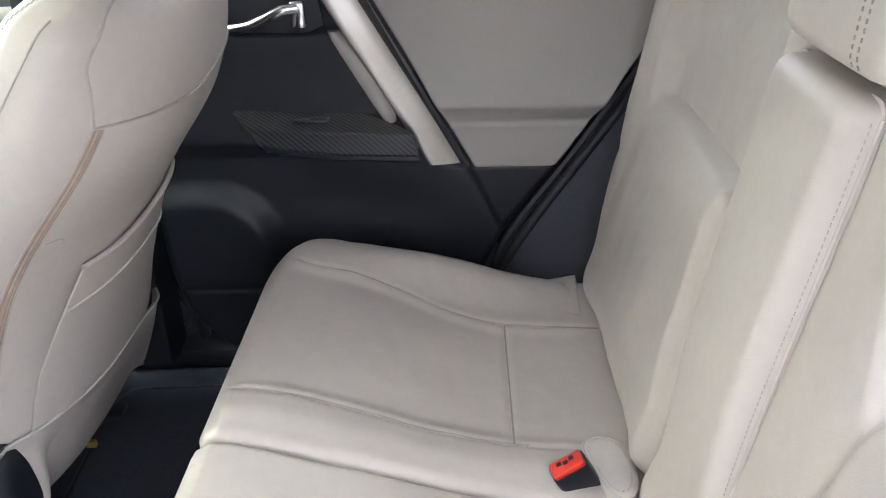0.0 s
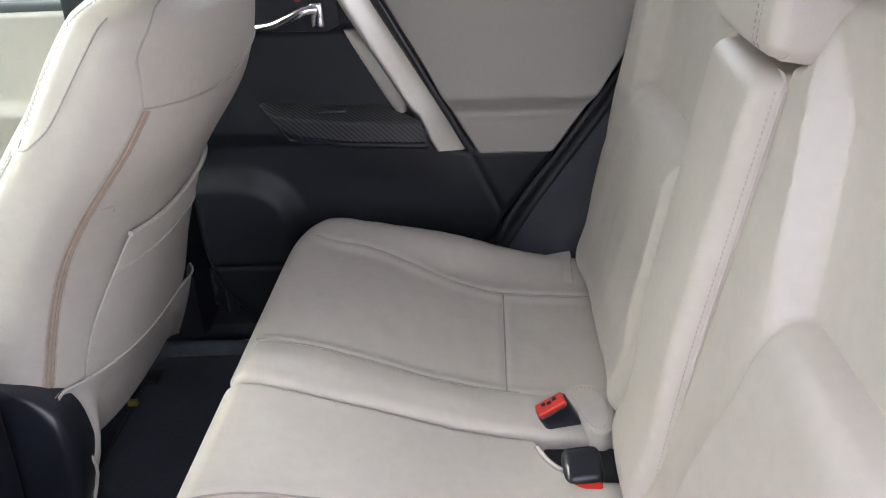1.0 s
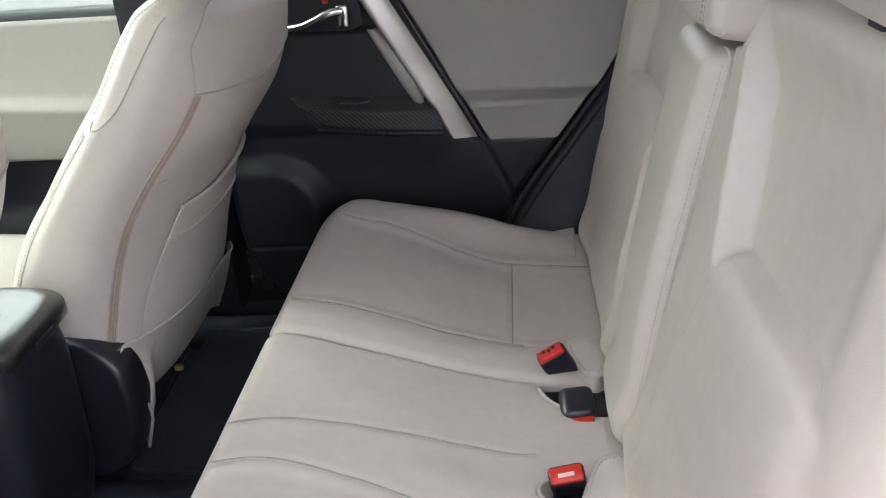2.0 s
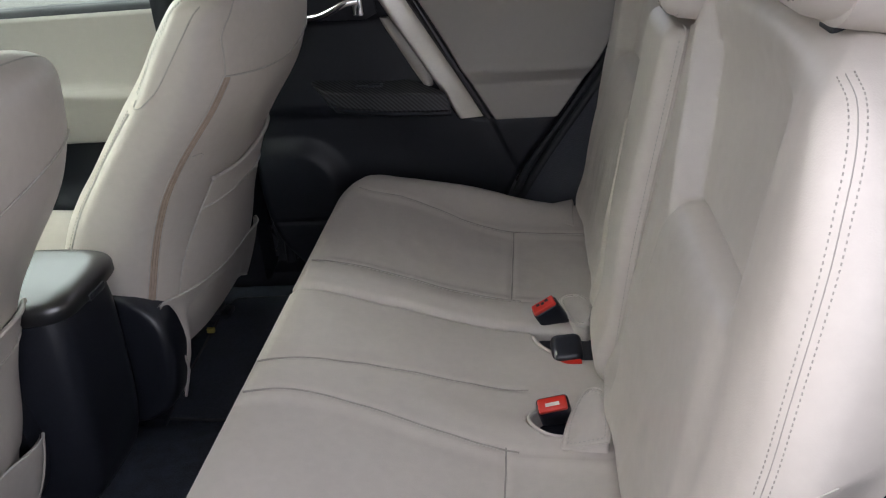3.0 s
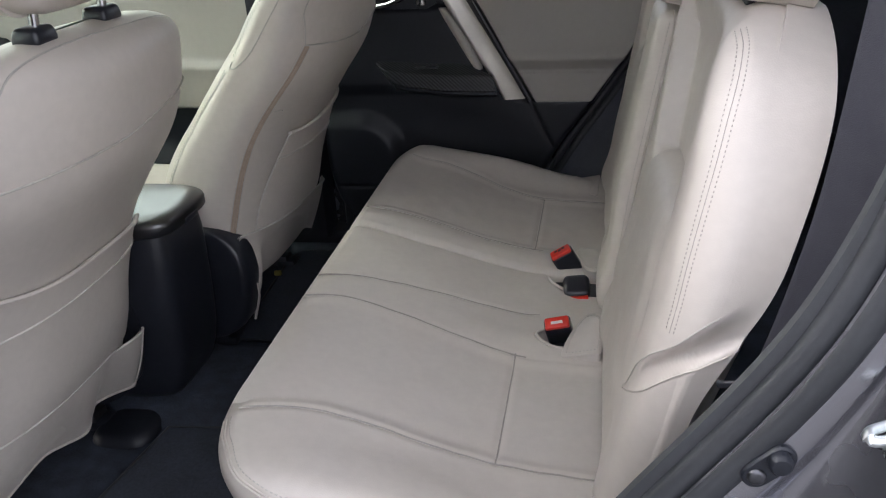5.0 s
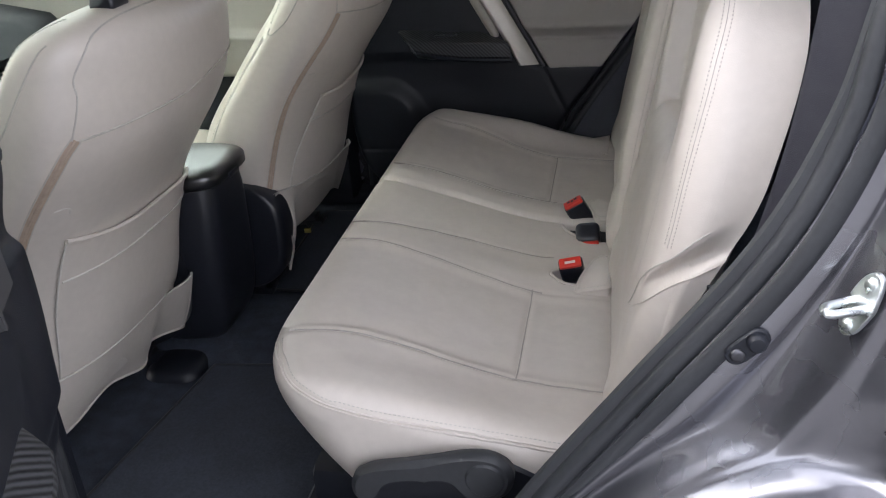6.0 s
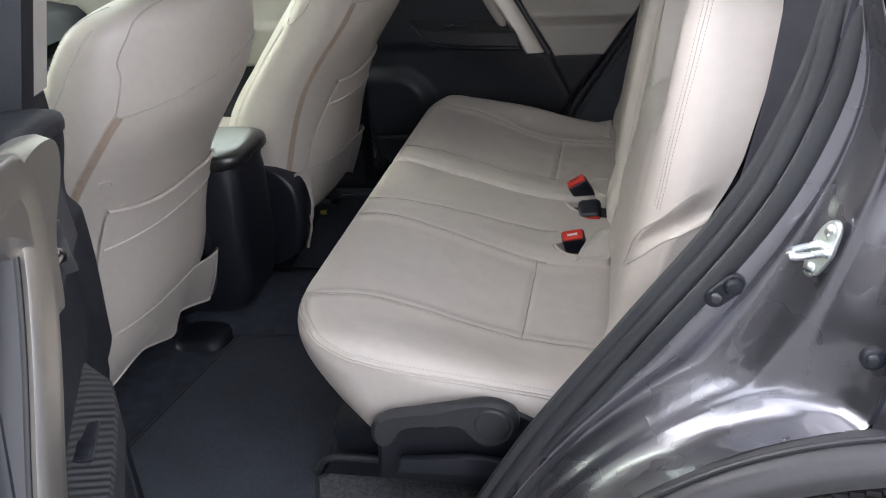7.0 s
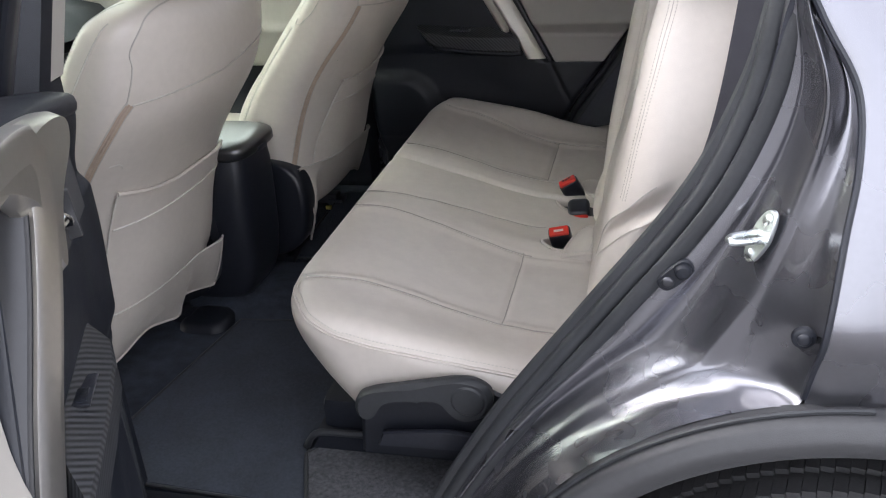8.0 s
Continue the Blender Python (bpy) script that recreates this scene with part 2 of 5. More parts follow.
def pad(origin, U, V, N, v0, v1, left, right, high, depth, edge=0.03, corner=0.05, nu=80, nv=80, corner_low=None, bend=None):
    """A stuffed panel: across from left(v) to right(v) along U, from v0 to v1 along V, its face raised by high(u, v) along N,
    rolled over at the rim by the radius edge, and closed behind at -depth."""
    O, U, V, N = Vector(origin), Vector(U), Vector(V), Vector(N)
    corner_low = corner if corner_low is None else corner_low
    spread = lambda s: s - 0.11 * math.sin(2 * math.pi * s) * 1.1
    rows, rims = [], []
    for j in range(nv + 1):
        v = v0 + (v1 - v0) * spread(j / nv)
        a, b = left(v), right(v)
        inset = 0.0
        for dv, c in ((v - v0, corner_low), (v1 - v, corner)):
            if dv < c:
                inset = max(inset, c - math.sqrt(max(0.0, c * c - (c - dv) ** 2)))
        a, b = a + inset, b - inset
        row, rim = [], []
        for i in range(nu + 1):
            u = a + (b - a) * spread(i / nu)
            du, dv = min(u - a, b - u), min(v - v0, v1 - v)
            ex, ey = max(0.0, edge - du), max(0.0, edge - dv)
            e = min(edge, math.hypot(ex, ey))
            drop = edge - math.sqrt(max(0.0, edge * edge - e * e))
            row.append(O + U * u + V * v + N * (high(u, v) - drop))
            rim.append(O + U * u + V * v - N * depth)
        rows.append(row)
        rims.append(rim)
    p, f = sheet(rows)
    n = nu + 1
    loop = [(0, i) for i in range(nu)] + [(j, nu) for j in range(nv)] + [(nv, i) for i in range(nu, 0, -1)] + [(j, 0) for j in range(nv, 0, -1)]
    m = len(loop)
    last = [j * n + i for j, i in loop]
    walls = 60 if bend else 1
    for w in range(1, walls + 1):
        k = len(p)
        p += [rows[j][i].lerp(rims[j][i], w / walls) for j, i in loop]
        for q in range(m):
            f.append((last[q], k + q, k + (q + 1) % m, last[(q + 1) % m]))
        last = list(range(k, k + m))
    f.append(tuple(last))
    return [bend(q) for q in p] if bend else p, f


def plate(rows, n):
    """A pane of glass over rows of two points, as thick as the vector n."""
    n = Vector(n)
    return loft([[Vector(a), Vector(b), Vector(b) + n, Vector(a) + n] for a, b in rows])


# ---- setting: road, car floor and shell ----
ground = part("ground", sheet([[Vector((x, y, 0)) for x in (-400, -20, -3, 3, 20, 400)] for y in (-400, -20, -3, 3, 20, 400)]), ASPHALT)
tagged(ground, "grey asphalt under the parked car", "ground", kind="structure")

floor = part("floor", join(box(-0.75, 0, 0.40, 1.9, 1.50, 0.08, 0.01), box(0.75, 0, 0.50, 1.30, 1.34, 0.10, 0.01)), CARPET)
tagged(floor, "black carpeted car floor", "floor", kind="structure")
tunnel = part("tunnel", sweep([(-1.6, 0, 0.42), (-0.9, 0, 0.42), (-0.30, 0, 0.42)], ring(0.17, 0.05, 24, 2.6)), CARPET, floor, "low carpeted hump along the middle")

shell = thing("car_body", "dark grey metallic car body with open rear doorway", "car body")
# roof, pillars and the trim that closes the cabin
roof_rows = [[Vector((x, y, 1.665 - 0.09 * (y / 0.62) ** 4 - 0.05 * ((x - 0.1) / 1.2) ** 2)) for y in np.linspace(-0.64, 0.64, 17)] for x in np.linspace(-0.79, 1.35, 17)]
p, f = sheet(roof_rows)
part("roof", join((p, f), ([q - Vector((0, 0, 0.05)) for q in p], f)), PAINT, shell)
ceiling = part("ceiling", ([q - Vector((0, 0, 0.055)) for q in p], f), LINING)
tagged(ceiling, "pale cloth headliner under the roof", "headliner", kind="structure")


def pillar(name, path, w, d, mat, parent=shell, label=""):
    return part(name, sweep(spline(path, 12), ring(w, d, 16, 4)), mat, parent, label)


for s in (1, -1):
    pillar("roof_rail", [(-0.82, s * 0.66, 1.56), (0.3, s * 0.67, 1.59), (1.35, s * 0.62, 1.50)], 0.05, 0.04, PAINT)
    pillar("windscreen_pillar", [(-2.02, s * 0.80, 1.04), (-1.42, s * 0.74, 1.335), (-0.82, s * 0.66, 1.56)], 0.040, 0.03, PAINT)
    pillar("rear_pillar", [(0.92, s * 0.80, 1.05), (1.05, s * 0.73, 1.30), (1.15, s * 0.66, 1.52)], 0.05, 0.09, PAINT)
    pillar("tail_pillar", [(1.62, s * 0.78, 1.0), (1.52, s * 0.72, 1.25), (1.35, s * 0.62, 1.50)], 0.05, 0.06, PAINT)
part("cowl", box(-2.04, 0, 0.88, 0.14, 1.5, 0.44, 0.03), BLACK, shell)
part("tailgate", box(1.62, 0, 0.80, 0.10, 1.5, 0.90, 0.04), BLACK, shell)
part("windscreen", plate([[(-1.99, y, 1.10) for y in (-0.76, 0.76)], [(-0.80, y, 1.58) for y in (-0.62, 0.62)]], (-0.002, 0, 0.004)), GLASS, shell)
part("rear_window", plate([[(1.60, y, 1.24) for y in (-0.66, 0.66)], [(1.36, y, 1.60) for y in (-0.60, 0.60)]], (0.003, 0, 0.003)), PRIVACY, shell)

# middle pillars: a black lower cover with a pale upper trim, and the rubber that the doors close on
for s, dx in ((1, 0.0), (-1, 0.030)):
    part("lower_pillar_cover", loft([[Vector((x + dx, s * y, z)) for x, y in ((-0.70, 0.79), (-0.69, 0.735), (-0.60, 0.725), (-0.545 + 0.033 * step(1.10, 1.16, z), 0.732), (-0.53 + 0.03 * step(1.10, 1.16, z), 0.79))] for z in (0.46, 0.7, 1.0, 1.10, 1.13, 1.16, 1.187)]), BLACK, shell)
    part("upper_pillar_trim", loft([[Vector((x + dx + 0.10 * (z - 1.17), s * (y - 0.32 * (z - 1.17)), z)) for x, y in ((-0.66, 0.79), (-0.65, 0.735), (-0.59, 0.725), (-0.514, 0.730), (-0.50, 0.79))] for z in (1.189, 1.25, 1.4, 1.58)]), VINYL, shell, "pale pillar trim")
    part("door_seal", tube(spline([(-0.495 + dx * 0.3, s * 0.80, 0.46), (-0.49 + dx * 0.3, s * 0.80, 0.80), (-0.49 + dx * 0.3, s * 0.795, 1.17), (-0.45 + dx * 0.5, s * 0.67, 1.56)], 30), 0.012, 10, (1, 0, 0)), RUBBER, shell)
    if dx:
        part("outer_pillar", loft([[Vector((x + 0.10 * (z - 1.17), s * (y - 0.32 * (z - 1.17)), z)) for x, y in ((-0.70, 0.86), (-0.69, 0.80), (-0.56, 0.795), (-0.548, 0.808), (-0.535, 0.795), (-0.50, 0.790), (-0.490, 0.802), (-0.478, 0.788), (-0.462, 0.790), (-0.458, 0.82), (-0.50, 0.86))] for z in (1.10, 1.17, 1.25, 1.4, 1.58)]), BLACK, shell, "dark grey pillar face with rubber ribs", sharp=28)
    part("pillar_foot", loft([[Vector((x, s * y, z)) for x, y in ((-0.64, 0.865), (-0.63, 0.80), (-0.505, 0.797), (-0.480, 0.806), (-0.474, 0.83), (-0.50, 0.865))] for z in (0.46, 0.60, 0.80, 1.0)]), PAINT, shell)
    part("sill", loft([[Vector((x, s * y, z)) for y, z in ((0.76, 0.42), (0.77, 0.44), (0.80, 0.470), (0.83, 0.46), (0.89, 0.45), (0.91, 0.40), (0.90, 0.25), (0.70, 0.25))] for x in (-1.7, -0.7, 0.12)]), PAINT, shell)
    part("scuff_plate", loft([[Vector((x, s * y, z)) for y, z in ((0.757, 0.444), (0.765, 0.466), (0.785, 0.478), (0.815, 0.486), (0.82, 0.47), (0.76, 0.43))] for x in (-1.6, -0.9, -0.50, -0.3, 0.06)]), BLACK, shell)

# the rear side walls of the cabin, behind the doorways
SEAL = [(0.50, 1.45), (0.478, 1.36), (0.461, 1.281), (0.445, 1.184), (0.393, 1.055), (0.27, 0.878), (0.154, 0.713), (0.062, 0.556), (0.02, 0.46)]
seal_x = curve(*[(z, x) for x, z in SEAL[::-1]])
for s in (1, -1):
    rows = []
    for z in np.linspace(0.46, 1.45, 34):
        x0 = seal_x(z) + 0.004
        row = []
        for k in range(14):
            g = k / 13
            x = x0 + (1.55 - x0) * g ** 2
            y = 0.775 - 0.085 * step(0, 0.16, x - x0) - 0.05 * step(1.0, 1.5, x) + 0.03 * step(1.0, 1.4, z)
            row.append(Vector((x, s * y, z)))
        rows.append(row)
    inner = sheet(rows)
    part("side_lining", join(inner, ([q + Vector((0, s * 0.02, 0)) for q in inner[0]], inner[1])), LINER, shell, "black lining over the wheel housing")
    line = [Vector((x, s * 0.795, z)) for x, z in SEAL]
    part("door_seal", tube(spline(line, 60), 0.013, 10, (0, 1, 0)), RUBBER, shell, "grey rubber door seal")
    line = [Vector((x + 0.017, s * 0.812, z - 0.006)) for x, z in SEAL]
    if s < 0:
        part("seal_trim", sweep(spline([Vector((x - 0.009 * step(1.30, 1.10, z), s * 0.786, z + 0.008)) for x, z in SEAL], 60), ring(0.013, 0.009, 10), (0, 1, 0)), RUBBER, shell)
    part("seal_lip", sweep(spline(line, 60), ring(0.012, 0.007, 10), (0, 1, 0)), RUBBER, shell)

# painted door shut: a stepped face between the seal and the outer skin
ARCH = (0.60, 0.37)


def on_arch(deg, r):
    return (ARCH[0] + r * math.cos(radians(deg)), ARCH[1] + r * math.sin(radians(deg)))


OUTER = [(0.40, 1.45), (0.45, 1.37), (0.487, 1.29), (0.540, 1.188), (0.535, 1.06), (0.514, 0.862), *[on_arch(a, 0.493) for a in (105, 111, 118, 132, 146, 159, 172)]]
a_x, a_z = curve(*[(i / 8, p[0]) for i, p in enumerate(SEAL)]), curve(*[(i / 8, p[1]) for i, p in enumerate(SEAL)])
OUTER_T = [0, 1, 2, 3, 4, 5, 5.3, 5.65, 6, 6.5, 7, 7.5, 8]
b_x, b_z = curve(*[(t / 8, p[0]) for t, p in zip(OUTER_T, OUTER)]), curve(*[(t / 8, p[1]) for t, p in zip(OUTER_T, OUTER)])
skin_y = curve((0.30, 0.890), (0.60, 0.905), (0.86, 0.921), (0.946, 0.9405), (0.956, 0.942), (1.0, 0.930), (1.10, 0.899), (1.20, 0.866), (1.30, 0.828), (1.45, 0.760))
ridge_in = curve((0, 0.40), (0.30, 0.41), (0.46, 0.37), (0.60, 0.22), (0.75, 0.10), (1.0, 0.06))
ridge_out = curve((0, 0.51), (0.30, 0.52), (0.46, 0.53), (0.60, 0.48), (0.75, 0.40), (1.0, 0.36))


def shut_profile(t):
    """How far out the shut face stands from seal to skin: a strip, a valley between two ridges, a ledge and a flange."""
    k, a, b = step(0.30, 0.72, t), ridge_in(t), ridge_out(t)
    keys = ((0, 0.800, 0.800), (0.3 * a, 0.811, 0.808), (a, 0.819, 0.821), (a + 0.45 * (b - a), 0.818, 0.813), (b, 0.836, 0.830), (b + 0.10, 0.872, 0.843), (b + 0.10 + 0.35 * (0.80 - b), 0.880, 0.853), (0.90, 0.897, 0.884), (1.0, 0.915, 0.918))
    return curve(*[(v, high + (low - high) * k) for v, high, low in keys])


def shut(t, v, s, out):
    x, z = a_x(t) + (b_x(t) - a_x(t)) * v, a_z(t) + (b_z(t) - a_z(t)) * v
    y = out + (skin_y(max(z, 0.87)) - 0.928) * step(0.55, 1.0, v) * step(0.80, 0.92, z)
    return Vector((x, s * y, z))


for s in (1, -1):
    rows = []
    for i in range(91):
        out = shut_profile(i / 90)
        rows.append([shut(i / 90, j / 120, s, out(j / 120)) for j in range(121)])
    front = sheet(rows)
    part("door_shut", join(front, ([q - Vector((0, s * 0.015, 0)) for q in front[0]], front[1])), PAINT, shell, "glossy dark grey painted door shut", sharp=60)

# outer quarter panel, cut round the wheel arch
edge_x = curve(*[(z, x) for x, z in OUTER[5::-1]])
for s in (1, -1):
    rows = []
    for i in range(61):
        g = i / 60
        row = []
        for j in range(50):
            w = j / 49
            xa = edge_x(0.87) + (1.72 - edge_x(0.87)) * g
            r = 0.492 ** 2 - (xa - ARCH[0]) ** 2
            low = max(0.30, ARCH[1] + math.sqrt(r)) if r > 0 else 0.30
            z = low + (1.45 - low) * w
            x0 = edge_x(z)
            x = x0 + (1.72 - x0) * g
            lip = 0.007 * bell(x - x0, 0.003)
            row.append(Vector((x, s * (skin_y(z) - lip - 0.10 * step(1.2, 1.72, x)), z)))
        rows.append(row)
    skin = sheet(rows)
    part("quarter_panel", join(skin, ([q - Vector((0, s * 0.006, 0)) for q in skin[0]], skin[1])), PAINT, shell, "glossy grey rear quarter panel", sharp=70)
    # black tube added as the gap's dark line, where the door's edge meets the panel
    part("panel_gap_line", tube(spline([Vector((edge_x(z) - 0.002, s * (skin_y(z) - 0.007), z)) for z in (0.862, 0.90, 0.95, 1.06, 1.13, 1.2, 1.26, 1.32, 1.40)], 60), 0.004, 8, (0, 1, 0)), GLOSS_BLACK, shell)
    # moulded wheel-arch flare
    prof = curve((0.0, 0.900), (0.04, 0.938), (0.12, 0.950), (0.5, 0.957), (0.82, 0.950), (0.92, 0.944), (0.97, 0.936), (1.0, 0.926))
    rows = [[Vector((on_arch(a, 0.437 + 0.055 * k / 30)[0], s * prof(k / 30), on_arch(a, 0.437 + 0.055 * k / 30)[1])) for k in range(31)] for a in np.linspace(-6, 186, 97)]
    skin = sheet(rows)
    part("wheel_arch_flare", join(skin, ([q - Vector((0, s * 0.012, 0)) for q in skin[0]], skin[1])), FLARE, shell, "matt grey plastic wheel-arch flare")
    rows = [[Vector((on_arch(a, 0.440)[0], s * (0.90 - 0.30 * k / 6), on_arch(a, 0.440)[1])) for k in range(7)] for a in np.linspace(-6, 186, 49)]
    part("wheel_housing", sheet(rows), BLACK, shell, "black wheel-arch lining")
    lip = [Vector((on_arch(a, 0.494)[0], s * 0.934, on_arch(a, 0.494)[1])) for a in np.linspace(92, 176, 50)]
    part("flare_gasket", tube(lip, 0.003, 6, (0, 1, 0)), RUBBER, shell)


# striker, bump stop and plug on the near door shut
def striker():
    """A plate with a round-bar loop, facing forward and out of the shut face."""
    n = Vector((-0.86, -0.50, 0.08)).normalized()
    up = Vector((0.34, 0, 0.94)).normalized()
    across = up.cross(n).normalized()
    m = Matrix(((across.x, up.x, n.x, 0.457), (across.y, up.y, n.y, -0.856), (across.z, up.z, n.z, 1.034), (0, 0, 0, 1)))
    m = m @ Matrix.Scale(0.80, 4)
    outline = smooth_loop([(-0.013, -0.036), (0.0, -0.044), (0.013, -0.036), (0.017, -0.012), (0.020, 0.0), (0.017, 0.012), (0.013, 0.036), (0.0, 0.044), (-0.013, 0.036), (-0.020, 0.0)], 40)
    root = part("door_striker", moved(slab(outline, -0.004, 0.004, "z", 0.001), m), ZINC, shell, "zinc-plated striker plate")
    bar = spline([(0.70 * k, -0.10 * k, d) for k, d in ((-0.012, 0.0), (-0.010, 0.036), (-0.007, 0.048), (0.0, 0.052), (0.007, 0.048), (0.010, 0.036), (0.012, 0.0))], 30)
    part("striker_loop", moved(tube(bar, 0.0052, 10, (1, 0, 0)), m), ZINC, root)
    for v in (-0.028, 0.028):
        part("screw", moved(loft([[(r * math.cos(a), v + r * math.sin(a), d) for a in np.linspace(0, 2 * math.pi, 14, endpoint=False)] for r, d in ((0.0075, 0.003), (0.0075, 0.006), (0.005, 0.0075))]), m), ZINC, root)


def disc(c, r, d, mat, name, parent, label="", rise=0.5, n=20):
    """A low round cap on the near door shut, standing out from it."""
    shape = loft([[(c[0] + k * r * math.cos(a), c[1] - h * d, c[2] + k * r * math.sin(a)) for a in np.linspace(0, 2 * math.pi, n, endpoint=False)] for k, h in ((1.0, -0.4), (1.0, rise), (0.92, 0.8), (0.7, 1.0), (0.3, 1.05))])
    return part(name, shape, mat, parent, label)


striker()
_base = part("bump_stop", slab([(0.369 + 0.0125 * math.cos(a) + 0.009 * math.tanh(4 * math.cos(a - 0.79)), 0.962 + 0.0125 * math.sin(a) + 0.009 * math.tanh(4 * math.cos(a - 0.79))) for a in np.linspace(0, 2 * math.pi, 24, endpoint=False)], -0.805, -0.823, "y", 0.002), BLACK, shell, "black rubber bump stop")
disc((0.377, -0.820, 0.970), 0.0105, 0.012, BLACK, "rubber_cap", _base)
disc((0.360, -0.820, 0.953), 0.008, 0.006, STEEL, "bolt", _base)
_plug = disc((0.504, -0.912, 0.940), 0.013, 0.006, BLACK, "plug", shell, "round black hole plug")
disc((0.504, -0.915, 0.940), 0.008, 0.006, GLOSS_BLACK, "plug_cap", _plug)


# ---- wheel ----
def wheel(cx, s):
    root = thing("wheel", "black ribbed tyre under the wheel arch", "wheel", (cx, s * 0.80, 0.372), "wheels")
    prof = [(-0.105, 0.235), (-0.115, 0.28), (-0.112, 0.325), (-0.098, 0.346), (-0.05, 0.350), (0.05, 0.350), (0.098, 0.346), (0.112, 0.325), (0.115, 0.28), (0.105, 0.235)]
    rows = [[Vector((r * math.cos(a), y, r * math.sin(a))) for y, r in prof] for a in np.linspace(0, 2 * math.pi, 97)]
    part("tyre", sheet(rows), TYRE, root)
    blocks = []
    for k in range(126):
        a = 2 * math.pi * k / 126
        for j, (y, w) in enumerate(((-0.088, 0.030), (-0.045, 0.036), (0.0, 0.038), (0.045, 0.036), (0.088, 0.030))):
            m = Matrix.Rotation(-a - 0.02 * j, 4, "Y") @ Matrix.Translation((0.351 - 0.004 * (abs(y) > 0.08), y, 0)) @ Matrix.Rotation(0.25 * (1 if y > 0 else -1), 4, "X")
            blocks.append(moved(box(0, 0, 0, 0.012, w, 0.0158, 0.0, 1), m))
    tread = part("tread", join(*blocks), TYRE, root, sharp=25)
    tagged(tread, kind="stuff")
    part("rim", sheet([[Vector((r * math.cos(a), y, r * math.sin(a))) for y, r in ((-0.10, 0.238), (-0.085, 0.225), (-0.02, 0.215), (0.05, 0.20), (0.10, 0.237))] for a in np.linspace(0, 2 * math.pi, 65)]), ALLOY, root)
    for k in range(5):
        a = 2 * math.pi * k / 5
        part("spoke", moved(box(0.12, s * 0.055, 0, 0.22, 0.03, 0.06, 0.008), Matrix.Rotation(a, 4, "Y")), ALLOY, root)
    return root


for cx in (ARCH[0], ARCH[0] - 2.66):
    for s in (-1, 1):
        wheel(cx, s)


# ---- rear bench ----
top_line = curve((-0.30, 0.778), (-0.26, 0.778), (-0.20, 0.764), (-0.10, 0.736), (0.0, 0.705), (0.092, 0.682), (0.18, 0.672), (0.30, 0.664))
near_out = curve((-0.26, -0.532), (-0.24, -0.517), (-0.17, -0.490), (-0.08, -0.483), (0.02, -0.490), (0.30, -0.497))
near_in = curve((-0.28, -0.215), (-0.26, -0.200), (-0.20, -0.178), (-0.10, -0.180), (0.0, -0.198), (0.12, -0.214), (0.30, -0.214))
far_in = curve((-0.28, 0.195), (-0.21, 0.205), (-0.11, 0.203), (0.0, 0.199), (0.30, 0.204))
far_out = curve((-0.26, 0.560), (-0.21, 0.548), (-0.15, 0.549), (-0.06, 0.525), (0.01, 0.500), (0.09, 0.492), (0.30, 0.505))
middle_line = curve((-0.28, -0.142), (-0.25, -0.120), (-0.20, -0.097), (-0.08, -0.078), (0.04, -0.073), (0.30, -0.073))


def well(x, y):
    """How deep the belt wells are cut into the cushion's back edge."""
    a = 1 - step(0.90, 1.08, ((max(0.0, 0.215 - x) / 0.085) ** 2.6 + (max(0.0, 0.125 - y) / 0.095) ** 2.6) ** (1 / 2.6))
    b = 1 - step(0.85, 1.1, math.hypot((x - 0.168) / 0.044, (y + 0.146) / 0.034))
    return max(a, b)


def bench_top(x, y):
    z = top_line(x)
    if y < 0.105:
        a, b = near_out(x), near_in(x)
        z += -0.006 * step(0, 0.03, y - a) * step(0, 0.03, b - y)
        z += (0.010 + 0.019 * bell(x - 0.06, 0.17)) * step(-0.27, -0.12, x) * (1 - step(-0.64, -0.50, y)) + 0.006 * bell(y - (b + 0.045), 0.035) * step(-0.1, 0.1, x)
        z -= 0.0032 * bell(y - a, 0.006) + 0.0032 * bell(y - b, 0.006) + 0.003 * bell(y - middle_line(x), 0.005) * (1 - step(0.10, 0.13, x))
        if a < y < b:
            z -= 0.0030 * bell(x - 0.092, 0.005)
        z -= 0.05 * well(x, y)
    else:
        a, b = far_in(x), far_out(x)
        z += -0.006 * step(0, 0.03, y - a) * step(0, 0.03, b - y)
        z += (0.009 + 0.022 * bell(x - 0.02, 0.13)) * step(-0.27, -0.12, x) * step(0.52, 0.62, y) + 0.004 * bell(y - (a - 0.04), 0.03)
        z -= 0.0032 * bell(y - a, 0.006) + 0.0032 * bell(y - b, 0.006)
        if a < y < b:
            z -= 0.0030 * bell(x - 0.092, 0.005)
    z += 0.0025 * noise.noise(Vector((x * 9, y * 9, 1.3))) + 0.0012 * noise.noise(Vector((x * 30, y * 22, 4.0)))
    return z


